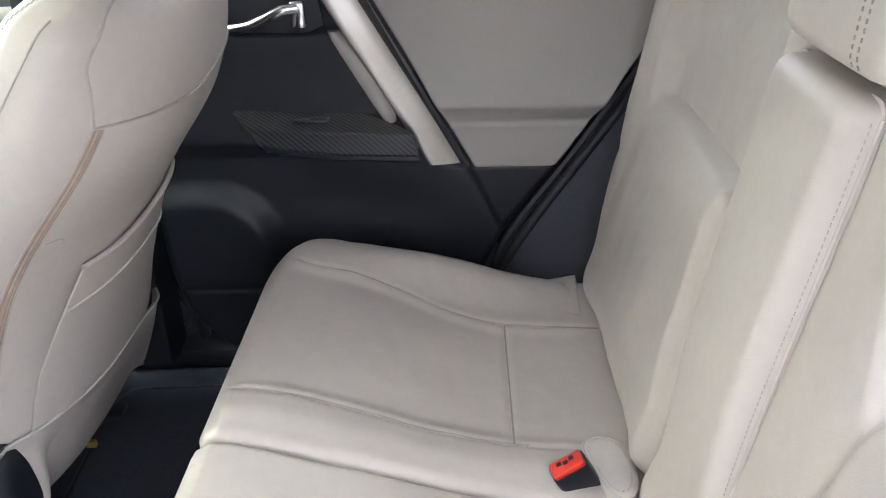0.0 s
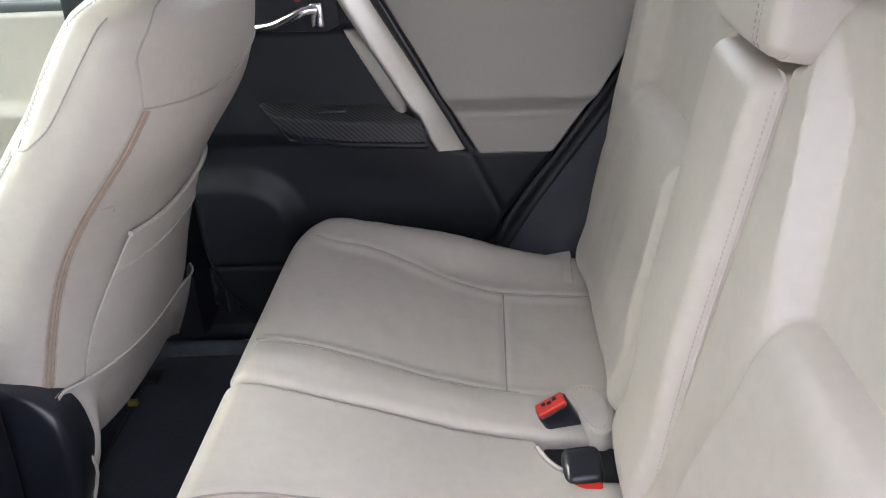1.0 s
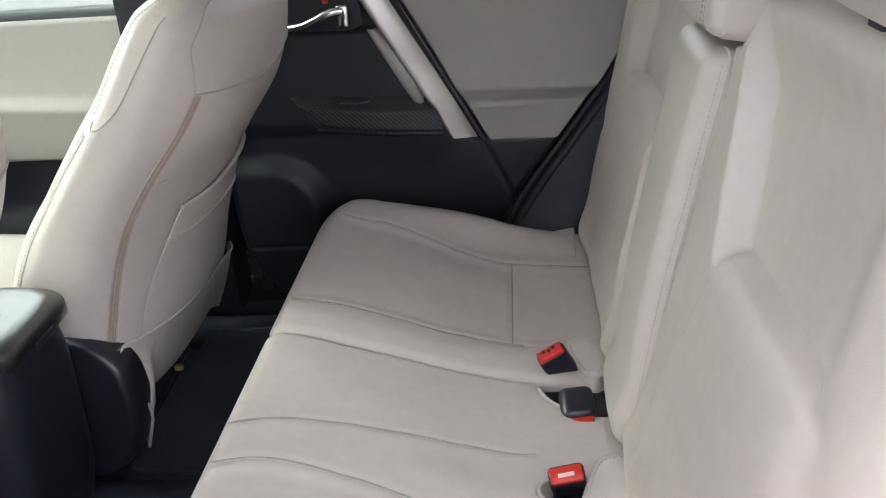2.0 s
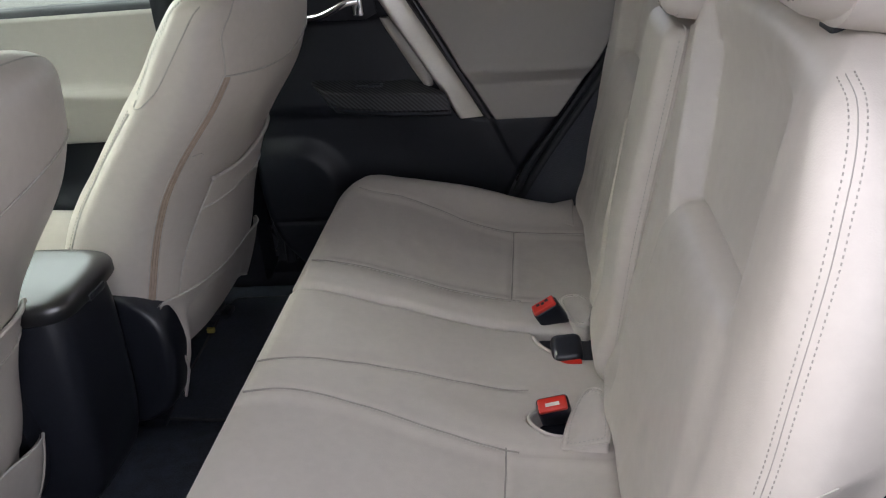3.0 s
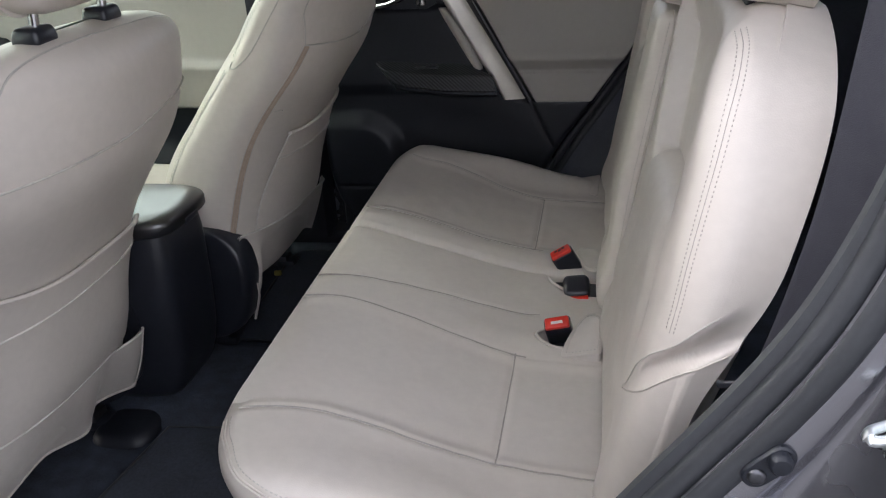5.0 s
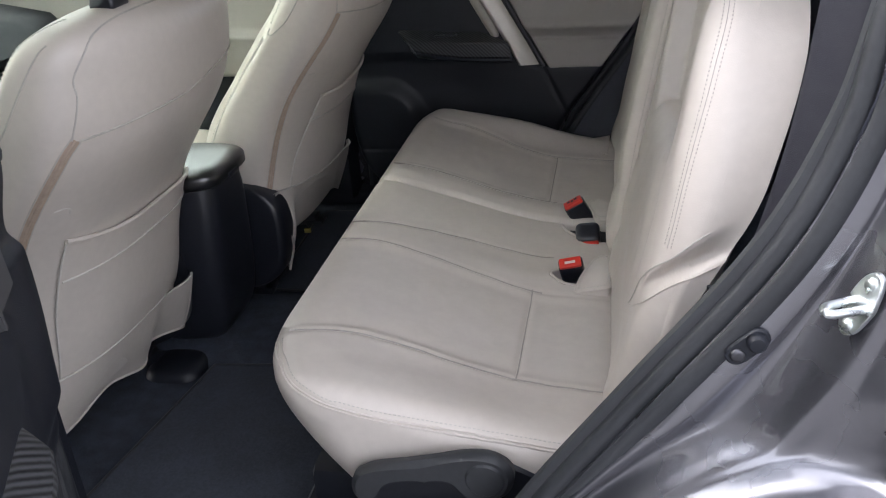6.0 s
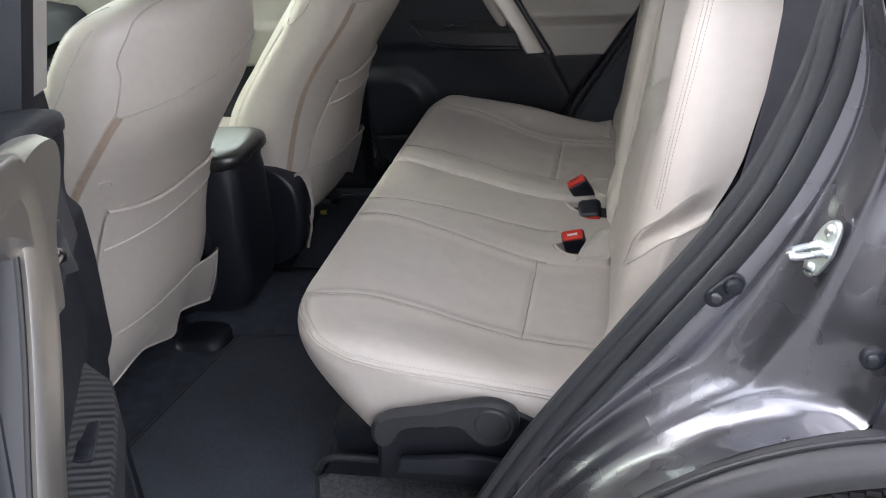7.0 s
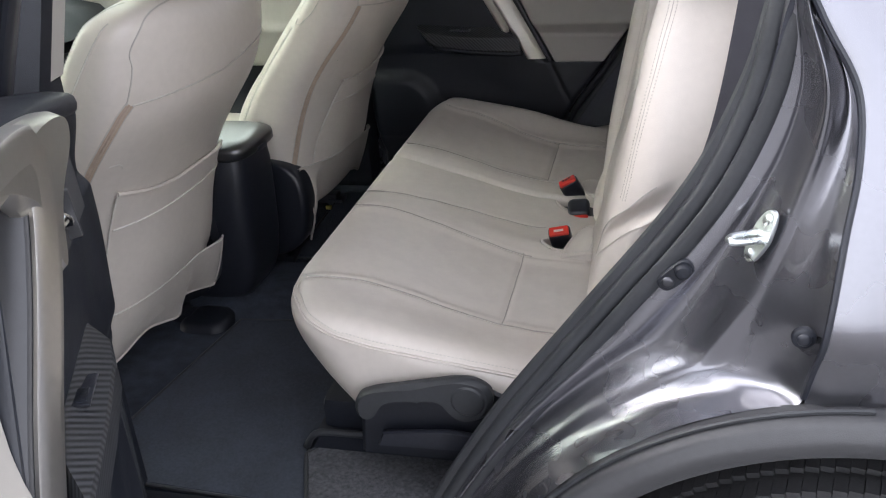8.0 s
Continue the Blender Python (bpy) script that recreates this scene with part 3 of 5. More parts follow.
def cushion_shape(y0, y1, r0, r1, nx=120):
    ny = int((y1 - y0) / 0.0042)
    nose = spline([(-0.165, 0, 0.562), (-0.186, 0, 0.590), (-0.228, 0, 0.645), (-0.264, 0, 0.705), (-0.276, 0, 0.738), (-0.276, 0, 0.760), (-0.262, 0, 0.774)], 22)
    rings = []
    ys = [y0 + r0 * (1 - math.cos(a)) for a in np.linspace(0, math.pi / 2, 12)]
    n = max(2, int((y1 - r1 - y0 - r0) / 0.0042))
    ys += [y0 + r0 + (y1 - r1 - y0 - r0) * k / n for k in range(1, n)]
    ys += [y1 - r1 * (1 - math.cos(a)) for a in np.linspace(math.pi / 2, 0, 12)]
    for y in ys:
        e = 0.0
        for d, r in ((y - y0, r0), (y1 - y, r1)):
            if d < r:
                e = r - math.sqrt(max(0.0, r * r - (r - d) ** 2))
        turn = e * 0.6
        for d, r in ((y - y0, r0), (y1 - y, r1)):
            if r > 0.03 and d < 0.21:
                turn += 0.112 * (1 - math.sqrt(max(0.0, 1 - (1 - d / 0.21) ** 2)))
        out = [Vector((0.262, y, 0.57)), Vector((0.0, y, 0.562))]
        for p in nose[:-1]:
            out.append(Vector((p.x + turn, y, p.z - e * step(0.70, 0.77, p.z))))
        for k in range(nx + 1):
            x = -0.255 + 0.515 * k / nx
            front = bell(x + 0.262, 0.02) * 0.003
            out.append(Vector((x + turn * (1 - k / nx) ** 3, y, bench_top(x, y) - e - front)))
        rings.append(out)
    return loft(rings)


def on_bench(f, x0, x1, n=40, up=0.0):
    return [Vector((x, f(x), bench_top(x, f(x)) + up)) for x in np.linspace(x0, x1, n)]


seat_wide = thing("rear_seat", "light grey leather rear bench, wide part with folded armrest", "car seat", (0, 0, 0), "rear bench")
seat_far = thing("rear_seat", "light grey leather rear bench, narrow part beside the closed door", "car seat", (0, 0, 0), "rear bench")
near_cushion_shape = cushion_shape(-0.672, 0.104, 0.042, 0.016)
cushion_near = part("cushion", near_cushion_shape, LEATHER, seat_wide, sharp=50)
cushion_far = part("cushion", cushion_shape(0.110, 0.695, 0.016, 0.095), LEATHER, seat_far, sharp=50)
# seam tubes in a darker tone, which paints the shadow lines of the grooves
for f, x0, x1, own in ((near_out, -0.25, 0.235, cushion_near), (near_in, -0.262, 0.11, cushion_near), (middle_line, -0.262, 0.122, cushion_near), (far_in, -0.258, 0.11, cushion_far), (far_out, -0.235, 0.24, cushion_far)):
    part("seam", tube(on_bench(f, x0, x1, 60, 0.0006), 0.0014, 6), HOLE_SHADE, own)
for ya, yb, own in ((-0.489, -0.208, cushion_near), (0.203, 0.492, cushion_far)):
    part("seam", tube([Vector((0.092, y, bench_top(0.092, y) + 0.0006)) for y in np.linspace(ya, yb, 40)], 0.0012, 6), HOLE_SHADE, own)
# double seam round the near edge of the cushion
rim = spline([(-0.262, -0.545, 0.772), (-0.250, -0.580, 0.774), (-0.231, -0.610, 0.774), (-0.214, -0.638, 0.772), (-0.199, -0.654, 0.766), (-0.181, -0.663, 0.760), (-0.160, -0.668, 0.752), (-0.126, -0.670, 0.742), (-0.085, -0.670, 0.732), (-0.024, -0.668, 0.721), (0.045, -0.667, 0.711), (0.094, -0.665, 0.704), (0.135, -0.664, 0.698), (0.22, -0.664, 0.690)], 110)
side_up = (-0.2, -0.8, 0.6)
for up, d, r, mat in ((0.0003, 0.0045, 0.0018, LEATHER), (0.0003, 0.0, 0.0016, LEATHER)):
    part("piping", tube(laid(near_cushion_shape, rim, up, d, side_up), r, 8), mat, cushion_near)
part("stitching", dashes(laid(near_cushion_shape, rim, 0.0003, -0.0080, side_up), 0.0034, 0.0030, 0.0008), STITCH, cushion_near)
# upturned rear flaps of the cushion covers
for own, ys, sg in ((cushion_far, (0.530, 0.645), 1), (cushion_near, (-0.530, -0.650), -1)):
    a, b = ys
    part("cover_flap", loft([[Vector((0.150 + dx, a + (b - a) * g, 0.668 + h)) for g, h, dx in ((0.02, 0.004, 0.066), (0.35, 0.010, 0.067), (0.7, 0.014, 0.068), (1.0, 0.016, 0.070), (1.0, 0.006, 0.073), (0.5, 0.004, 0.071), (0.02, -0.008, 0.069))], [Vector((0.155 + 0.01 * g, a + (b - a) * (0.35 + 0.65 * g), 0.674 + h)) for g, h in ((0.0, 0.0), (0.3, 0.004), (0.7, 0.005), (1.0, 0.0), (1.0, -0.02), (0.5, -0.02), (0.0, -0.02))]]), LEATHER, own)

# backrests: a leaning plane with a recessed upper panel, a stuffed lower panel and side bolsters
LEAN_BACK = radians(10.5)
BV, BN = Vector((math.sin(LEAN_BACK), 0, math.cos(LEAN_BACK))), Vector((-math.cos(LEAN_BACK), 0, math.sin(LEAN_BACK)))
BO = Vector((0.236, 0, 0.66))
outer_y = curve((0.0, 0.595), (0.10, 0.630), (0.24, 0.662), (0.36, 0.668), (0.46, 0.655), (0.55, 0.625), (0.61, 0.585), (0.65, 0.53))


def back_high(u, v):
    """Relief of a backrest: a sunken upper panel between the bolsters, over a stuffed lower panel with a sharp upper lip."""
    w, a = abs(u) - 0.345, abs(u)
    if u < 0:
        lip, inner, outer, soft = 0.384, 0.205 - 0.27 * (v - 0.375), 0.400, 0.110
    else:
        lip, inner, outer, soft = 0.388, 0.152, 0.505 + 0.10 * (v - 0.38), 0.022
    low_inner = 0.150 + 0.055 * step(0.10, 0.40, v) if u < 0 else 0.150
    low_outer = 0.50 + 0.25 * max(0.0, 0.40 - v)
    side = step(inner - 0.015, inner, a) * (1 - step(outer, outer + soft, a))
    low = 1 - min(1.0, max((lip - v) / 0.046, 0.0))
    sunk = side * (1 - math.sqrt(max(0.0, 1 - low * low))) * (1 - step(0.54, 0.63, v))
    full = step(low_inner - 0.002, low_inner + 0.012, a) * (1 - step(low_outer - 0.05, low_outer + 0.02, a)) * (1 - step(lip - 0.004, lip + 0.004, v))
    h = 0.012 * bell(w - 0.24, 0.07) + 0.007 * bell(w + 0.195, 0.05) + 0.010 * full * step(0.03, 0.20, v) - 0.032 * sunk
    h -= 0.012 * step(0.52, 0.66, v) ** 2
    h += 0.010 * bell(v - 0.05, 0.04)
    h += 0.0025 * noise.noise(Vector((u * 8, v * 8, 7.7))) + 0.001 * noise.noise(Vector((u * 28, v * 24, 2.2)))
    return h


def wide_high(u, v):
    h = back_high(u, v)
    edge = -0.085 + 0.018 * (1 - v / 0.55)
    slot = step(edge + 0.003, edge + 0.007, u) * (1 - step(0.556, 0.568, v))
    return h - 0.075 * slot - 0.030 * step(-0.12, -0.08, u) * step(0.555, 0.575, v)


fold_top = curve((0.250, 0.851), (0.258, 0.880), (0.268, 0.915), (0.281, 0.948), (0.307, 0.980), (0.348, 1.018), (0.385, 1.046), (0.45, 1.10))
fold_low = curve((0.250, 0.844), (0.262, 0.872), (0.276, 0.902), (0.290, 0.923), (0.310, 0.945), (0.334, 0.962), (0.365, 0.980), (0.45, 1.02))


def tuck(q, depth=0.020):
    """Hollows the side of a backrest below the slanting edge of its side cover, down to a lip, and draws its lower back edge in."""
    behind = -(q - BO).dot(BN)
    if behind > 0.02:
        g = min(1.0, (behind - 0.02) / 0.065)
        q = q + Vector((0.013 * g * step(1.00, 1.20, q.z) - 0.042 * g * step(1.07, 0.88, q.z), 0, 0))
        if abs(q.y) > 0.40:
            q.y -= math.copysign(0.055 * g * step(1.20, 1.31, q.z), q.y)
    if abs(q.y) < 0.50 or abs(q.y) > 0.70:
        return q
    g = (fold_top(q.x) - q.z) / max(0.016, fold_top(q.x) - fold_low(q.x))
    pull = 0.0 if g <= 0 or g >= 1 else depth * step(0, 0.75, g) * step(1.0, 0.75, g) * step(0.39, 0.32, q.x)
    return Vector((q.x, q.y - math.copysign(pull * step(0.53, 0.60, abs(q.y)), q.y), q.z))


near_shape = pad(BO, (0, 1, 0), BV, BN, 0.0, 0.640, lambda v: -outer_y(v), lambda v: 0.106, wide_high, 0.085, 0.045, 0.03, 320, 280, 0.05, tuck)
near_plain = pad(BO, (0, 1, 0), BV, BN, 0.0, 0.640, lambda v: -outer_y(v), lambda v: 0.106, wide_high, 0.085, 0.045, 0.03, 120, 120, 0.05, lambda q: tuck(q, 0.0))
back_near = part("backrest", near_shape, LEATHER, seat_wide, sharp=55)
far_shape = pad(BO, (0, 1, 0), BV, BN, 0.0, 0.640, lambda v: 0.118, outer_y, back_high, 0.085, 0.045, 0.03, 200, 280, 0.05, tuck)
back_far = part("backrest", far_shape, LEATHER, seat_far, sharp=55)
arm_shape = pad(BO, (0, 1, 0), BV, BN, 0.015, 0.552, lambda v: -0.084 + 0.018 * (1 - v / 0.55), lambda v: 0.092, lambda u, v: 0.026 + 0.005 * (1 - (u / 0.09) ** 2) - 0.018 * step(0.30, 0.0, v) + 0.012 * bell(v - 0.06, 0.04), 0.06, 0.022, 0.012, 70, 130)
arm = part("armrest", arm_shape, LEATHER, seat_wide, "folded-up leather centre armrest", sharp=55)
edge = laid(arm_shape, [BO + Vector((0, -0.084 + 0.018 * (1 - v / 0.55), 0)) + BV * v + BN * (0.004 - 0.010 * step(0.30, 0.0, v)) for v in np.linspace(0.05, 0.540, 60)], 0.0004, 0, (-0.3, -0.9, 0.1))
part("piping", tube(edge, 0.0020, 6), LEATHER, arm)
part("stitching", dashes(laid(arm_shape, [q + BN * 0.007 for q in edge], 0.0003, 0, (-0.3, -0.9, 0.1)), 0.003, 0.003, 0.0006), STITCH, arm)
for own, sg, shape in ((back_near, -1, near_shape), (back_far, 1, far_shape)):
    line = spline([(x, sg * y, z) for x, y, z in ((0.356, 0.548, 1.272), (0.357, 0.575, 1.258), (0.353, 0.597, 1.232), (0.346, 0.612, 1.195), (0.336, 0.627, 1.15), (0.323, 0.638, 1.094), (0.310, 0.645, 1.027), (0.300, 0.647, 0.985))], 90)
    face_out = (-0.7, sg * 0.7, 0.2)
    part("seam", tube(laid(shape, line, 0.0, 0, face_out), 0.0005, 6), HOLE_SHADE, own)
    for d in (-0.0056, 0.0056):
        part("stitching", dashes(laid(shape, line, 0.0002, d, face_out), 0.0022, 0.0026, 0.0006), HOLE_SHADE, own)


fold = [(0.253, -0.545, 0.852), (0.258, -0.570, 0.880), (0.268, -0.597, 0.915), (0.281, -0.630, 0.948), (0.307, -0.660, 0.980), (0.330, -0.666, 1.004), (0.344, -0.667, 1.015)]
part("seam", tube(spline(laid(near_plain, spline(fold, 16), 0.0003, 0, (-0.6, -0.8, 0)), 60), 0.0008, 6), STITCH, back_near)
fold = [(0.253, -0.545, 0.849), (0.262, -0.585, 0.871), (0.276, -0.628, 0.901), (0.290, -0.645, 0.922), (0.310, -0.658, 0.944), (0.334, -0.665, 0.961), (0.365, -0.665, 0.979)]
part("piping", tube(spline(laid(near_plain, spline(fold, 16), 0.0003, 0, (-0.6, -0.8, 0)), 60), 0.0009, 6), LEATHER, back_near)


def headrest(parent, y, z=1.40, w=0.25, sx=0.385, posts=True, round_edge=0.040):
    shape = pad((sx, y, z), (0, 1, 0), BV, BN, -0.10, 0.10, lambda v: -w / 2, lambda v: w / 2, lambda u, v: 0.055 - 0.25 * u * u - 0.6 * v * v, 0.060, round_edge, round_edge + 0.006, 60, 60)
    hr = part("headrest", shape, LEATHER, parent, sharp=55)
    for k in (-0.005, 0.005):
        row = [Vector((sx, y - w / 2 + 0.040 + k, z)) + BV * v + BN * 0.05 for v in np.linspace(-0.098, 0.09, 24)]
        part("stitching", dashes(laid(shape, row, 0.0003, 0, BN), 0.003, 0.003, 0.0009), HOLE_SHADE, hr)
    for dy in (-0.06, 0.06) if posts else ():
        q = Vector((sx + 0.008, y + dy, z))
        part("post", tube([q - BV * 0.108, q - BV * 0.06], 0.006, 10, (0, 1, 0)), CHROME, hr)
        part("post_sleeve", box(q.x - 0.004, q.y, 1.272, 0.044, 0.040, 0.020, 0.006, 3), BLACK, hr)
    return hr


headrest(seat_wide, -0.385, 1.380, 0.27, 0.392)
headrest(seat_wide, -0.040, 1.316, 0.188, 0.362, False, 0.016)
headrest(seat_far, 0.385, 1.380, 0.27, 0.392)

# black base, lever and cover at the near end of the bench
part("seat_base", join(slab([(-0.262, 0.452), (-0.235, 0.500), (0.16, 0.500), (0.20, 0.452)], -0.500, -0.606, "y", 0.010), box(-0.05, -0.25, 0.505, 0.36, 0.68, 0.11, 0.02)), BLACK, seat_wide, "black plastic seat-base cover")
# rounded edge in a lighter material than the base, painting the ledge's highlight
part("base_rim_highlight", tube(spline([(-0.262, -0.600, 0.458), (-0.246, -0.606, 0.486), (-0.228, -0.607, 0.499), (-0.05, -0.607, 0.500), (0.16, -0.606, 0.498)], 40), 0.0065, 10), RUBBER, seat_wide, "rounded edge of the base, paler to paint its highlight")
part("seat_base", box(0.02, 0.38, 0.505, 0.36, 0.54, 0.11, 0.02), BLACK, seat_far)
lever_line = [(-0.128, 0.634), (-0.132, 0.660), (-0.122, 0.684), (-0.09, 0.692), (-0.02, 0.702), (0.045, 0.712), (0.088, 0.710), (0.114, 0.690), (0.112, 0.656), (0.092, 0.634), (0.062, 0.630), (0.044, 0.648), (0.034, 0.670), (0.005, 0.678), (-0.04, 0.675), (-0.078, 0.670), (-0.092, 0.660), (-0.098, 0.643), (-0.112, 0.630)]
lever_line = [(x + 0.014 * (0.128 - x) / 0.256, z - 0.018 * (0.128 - x) / 0.256 - 0.003) for x, z in lever_line]
lever = part("recline_lever", slab(smooth_loop(lever_line, 90), -0.682, -0.708, "y", 0.008), RUBBER, seat_wide, "dark grey plastic seat lever")
part("lever_knob", loft([[(0.074 + r * math.cos(a), -0.704 - d, 0.667 + r * math.sin(a)) for a in np.linspace(0, 2 * math.pi, 28, endpoint=False)] for r, d in ((0.027, 0.0), (0.027, 0.004), (0.024, 0.007), (0.010, 0.0075))]), RUBBER, lever)
part("side_cover", slab([(-0.125, 0.52), (-0.118, 0.612), (-0.094, 0.640), (-0.02, 0.660), (0.10, 0.676), (0.15, 0.650), (0.19, 0.52)], -0.630, -0.677, "y", 0.01), BLACK, seat_wide)
part("cover_strut", slab([(-0.085, 0.560), (-0.075, 0.585), (0.04, 0.600), (0.12, 0.590), (0.12, 0.565)], -0.690, -0.702, "y", 0.004), GLOSS_BLACK, seat_wide)


# belt buckles standing in the wells
def buckle(at, turn, lean, side, tag, strap=True, marks=1):
    root = thing("belt_buckle", tag, "seat belt buckle", at, "rear belt buckles")
    root.rotation_euler = (radians(lean), radians(side), radians(turn))
    part("housing", join(box(0, 0, -0.028, 0.046, 0.026, 0.060, 0.006, 3), box(0, 0, -0.064, 0.030, 0.018, 0.030, 0.004)) if strap else box(0, 0, -0.026, 0.050, 0.030, 0.052, 0.012, 4), GLOSS_BLACK, root)
    b = part("button", box(0, -0.001, 0.002, 0.041, 0.021, 0.010, 0.003, 3), RED, root, "red release button")
    if marks == 1:
        part("print_bar", box(0, -0.002, 0.0072, 0.020, 0.005, 0.0012, 0.0), RED_PRINT, b)
    for k in range(marks if marks > 1 else 0):
        part("print_bar", box(-0.008 + 0.008 * k, 0.002 - 0.002 * (k % 2), 0.0072, 0.006, 0.005, 0.0012, 0.0), BLACK, b)
    if strap:
        part("strap", box(0, 0.0, -0.105, 0.034, 0.008, 0.07, 0.002), WEB, root)


buckle((0.150, 0.128, 0.708), 10, 12, -28, "black belt buckle with red button, tipped on the seat", True, 3)
buckle((0.186, 0.018, 0.664), 4, 116, -4, "black belt buckle lying face down in its well", False)
buckle((0.157, -0.140, 0.702), 4, 34, -10, "black belt buckle with red button in its well")
for outline, own, slope in (([(0.168, -0.208), (0.168, -0.208), (0.230, -0.208), (0.230, -0.208), (0.238, -0.15), (0.234, -0.098), (0.206, -0.088), (0.186, -0.130), (0.172, -0.175)], seat_wide, 0.16), ([(0.170, 0.212), (0.222, 0.214), (0.236, 0.150), (0.230, 0.094), (0.200, 0.096), (0.184, 0.160)], seat_far, 0.10)):
    flat = smooth_loop(outline, 60)
    rise = lambda x, y: 0.682 + slope * (x - 0.20) + 0.10 * (y - outline[0][1]) * (1 if y < 0 else 0)
    strap = part("belt_loop", loft([[Vector((x, y, rise(x, y) + d)) for x, y in flat] for d in (-0.03, 0.0)] + [[Vector((0.203 + (x - 0.203) * k, outline[0][1] * 0.0 + y * k + (1 - k) * sum(p[1] for p in flat) / 60, rise(x, y) + d)) for x, y in flat] for k, d in ((0.96, 0.002), (0.85, 0.003), (0.4, 0.003))]), LEATHER, own, "leather cover loop beside the buckle", sharp=50)
    part("piping", tube([Vector((x, y, rise(x, y))) for x, y in flat], 0.0022, 6, closed=True), LEATHER, strap)
    part("stitching", dashes([Vector((0.203 + (x - 0.203) * 0.80, y * 0.84 + 0.16 * sum(p[1] for p in flat) / 60, rise(x, y) + 0.0035)) for x, y in flat], 0.003, 0.003, 0.0007), STITCH, strap)
well_rim = [Vector((0.168 + 0.045 * math.cos(a), -0.146 + 0.035 * math.sin(a), 0)) for a in np.linspace(0, 2 * math.pi, 48, endpoint=False)]
part("piping", tube([Vector((q.x, q.y, bench_top(0.168 + (q.x - 0.168) * 1.14, -0.146 + (q.y + 0.146) * 1.14) - 0.0012)) for q in well_rim], 0.0030, 8, closed=True), LEATHER, seat_wide)
well_edge = [(0.215 - 0.089 * math.cos(a) ** (2 / 2.6), 0.125 - 0.099 * math.sin(a) ** (2 / 2.6)) for a in np.linspace(0.35, 1.52, 40)]
part("piping", tube([Vector((x, y, bench_top(x - 0.010, y - 0.008) - 0.001)) for x, y in well_edge], 0.0030, 8), LEATHER, seat_wide)
# black strip added between the backrests to stand in for the gap's shade
part("gap_shade", moved(box(0, 0.109, 0.25, 0.05, 0.010, 0.42, 0.001), Matrix(((-BN.x, 0, BV.x, BO.x + 0.03), (0, 1, 0, 0), (-BN.z, 0, BV.z, BO.z), (0, 0, 0, 1)))), BLACK, seat_wide)
part("belt_well", slab([(0.139, 0.104), (0.142, 0.060), (0.160, 0.042), (0.19, 0.036), (0.235, 0.036), (0.235, 0.104)], 0.630, 0.656, "z", 0.003), BLACK, seat_wide)
part("belt_well", slab([(0.168 + 0.040 * math.cos(a), -0.146 + 0.031 * math.sin(a)) for a in np.linspace(0, 2 * math.pi, 28, endpoint=False)], 0.630, 0.654, "z", 0.003), BLACK, seat_wide)

# outer belt hanging beside the backrest
belt = thing("seat_belt", "dark brown woven belt hanging beside the backrest", "seat belt")
part("webbing", sweep(spline([(0.348, -0.690, 0.80), (0.390, -0.700, 0.95), (0.428, -0.705, 1.12), (0.448, -0.700, 1.28), (0.462, -0.69, 1.42)], 30), ring(0.0240, 0.0012, 12, 5), (0.62, 0.78, 0)), WEB, belt)
part("anchor", sweep(spline([(0.343, -0.694, 0.958), (0.347, -0.698, 0.960), (0.354, -0.702, 0.963), (0.395, -0.716, 0.972)], 14), ring(0.0028, 0.0042, 12), (0, 0, 1)), GLOSS_BLACK, belt)


# ---- front seats ----
rear_x = curve((0.50, -0.560), (0.56, -0.536), (0.62, -0.510), (0.70, -0.484), (0.80, -0.462), (0.91, -0.418), (0.975, -0.376), (1.06, -0.314), (1.12, -0.288), (1.17, -0.276), (1.21, -0.273), (1.235, -0.286), (1.25, -0.310), (1.258, -0.340))
thick = curve((0.50, 0.21), (0.70, 0.284), (0.85, 0.283), (0.95, 0.262), (1.06, 0.256), (1.12, 0.232), (1.19, 0.200), (1.225, 0.170), (1.24, 0.135), (1.25, 0.09), (1.258, 0.025))
half_w = curve((0.50, 0.225), (0.60, 0.240), (0.80, 0.250), (1.0, 0.258), (1.12, 0.264), (1.17, 0.260), (1.205, 0.252), (1.225, 0.240), (1.24, 0.215), (1.25, 0.17), (1.258, 0.06))
crown_far = curve((0.50, 0.004), (0.70, 0.008), (0.93, 0.012), (1.06, 0.018), (1.14, 0.022), (1.20, 0.022), (1.258, 0.005))
crown_near = curve((0.50, 0.030), (0.70, 0.050), (0.93, 0.060), (1.06, 0.056), (1.14, 0.052), (1.20, 0.046), (1.258, 0.008))
REAR_POWER = 4.5


def seat_section(z, n=110):
    t, w, x = thick(z), half_w(z), rear_x(z)
    out = []
    for (px, py), front in zip(ring(1, 1, n, REAR_POWER), ring(1, 1, n, 3.4)):
        px, py = (px, py) if px > 0 else front
        c = crown_near(z) if py < 0 else crown_far(z)
        out.append(Vector((x - t / 2 + px * t / 2 - c * py * py * (px + 1) / 2 + 0.03 * py * py * max(0.0, -px), py * w, z)))
    return out


def seat_back_x(y, z):
    """The rear face of a front seat at a place across it."""
    k = min(1.0, abs(y) / half_w(z))
    px, t = (1 - k ** REAR_POWER) ** (1 / REAR_POWER), thick(z)
    return rear_x(z) - t / 2 + px * t / 2 - (crown_near(z) if y < 0 else crown_far(z)) * k * k * (px + 1) / 2


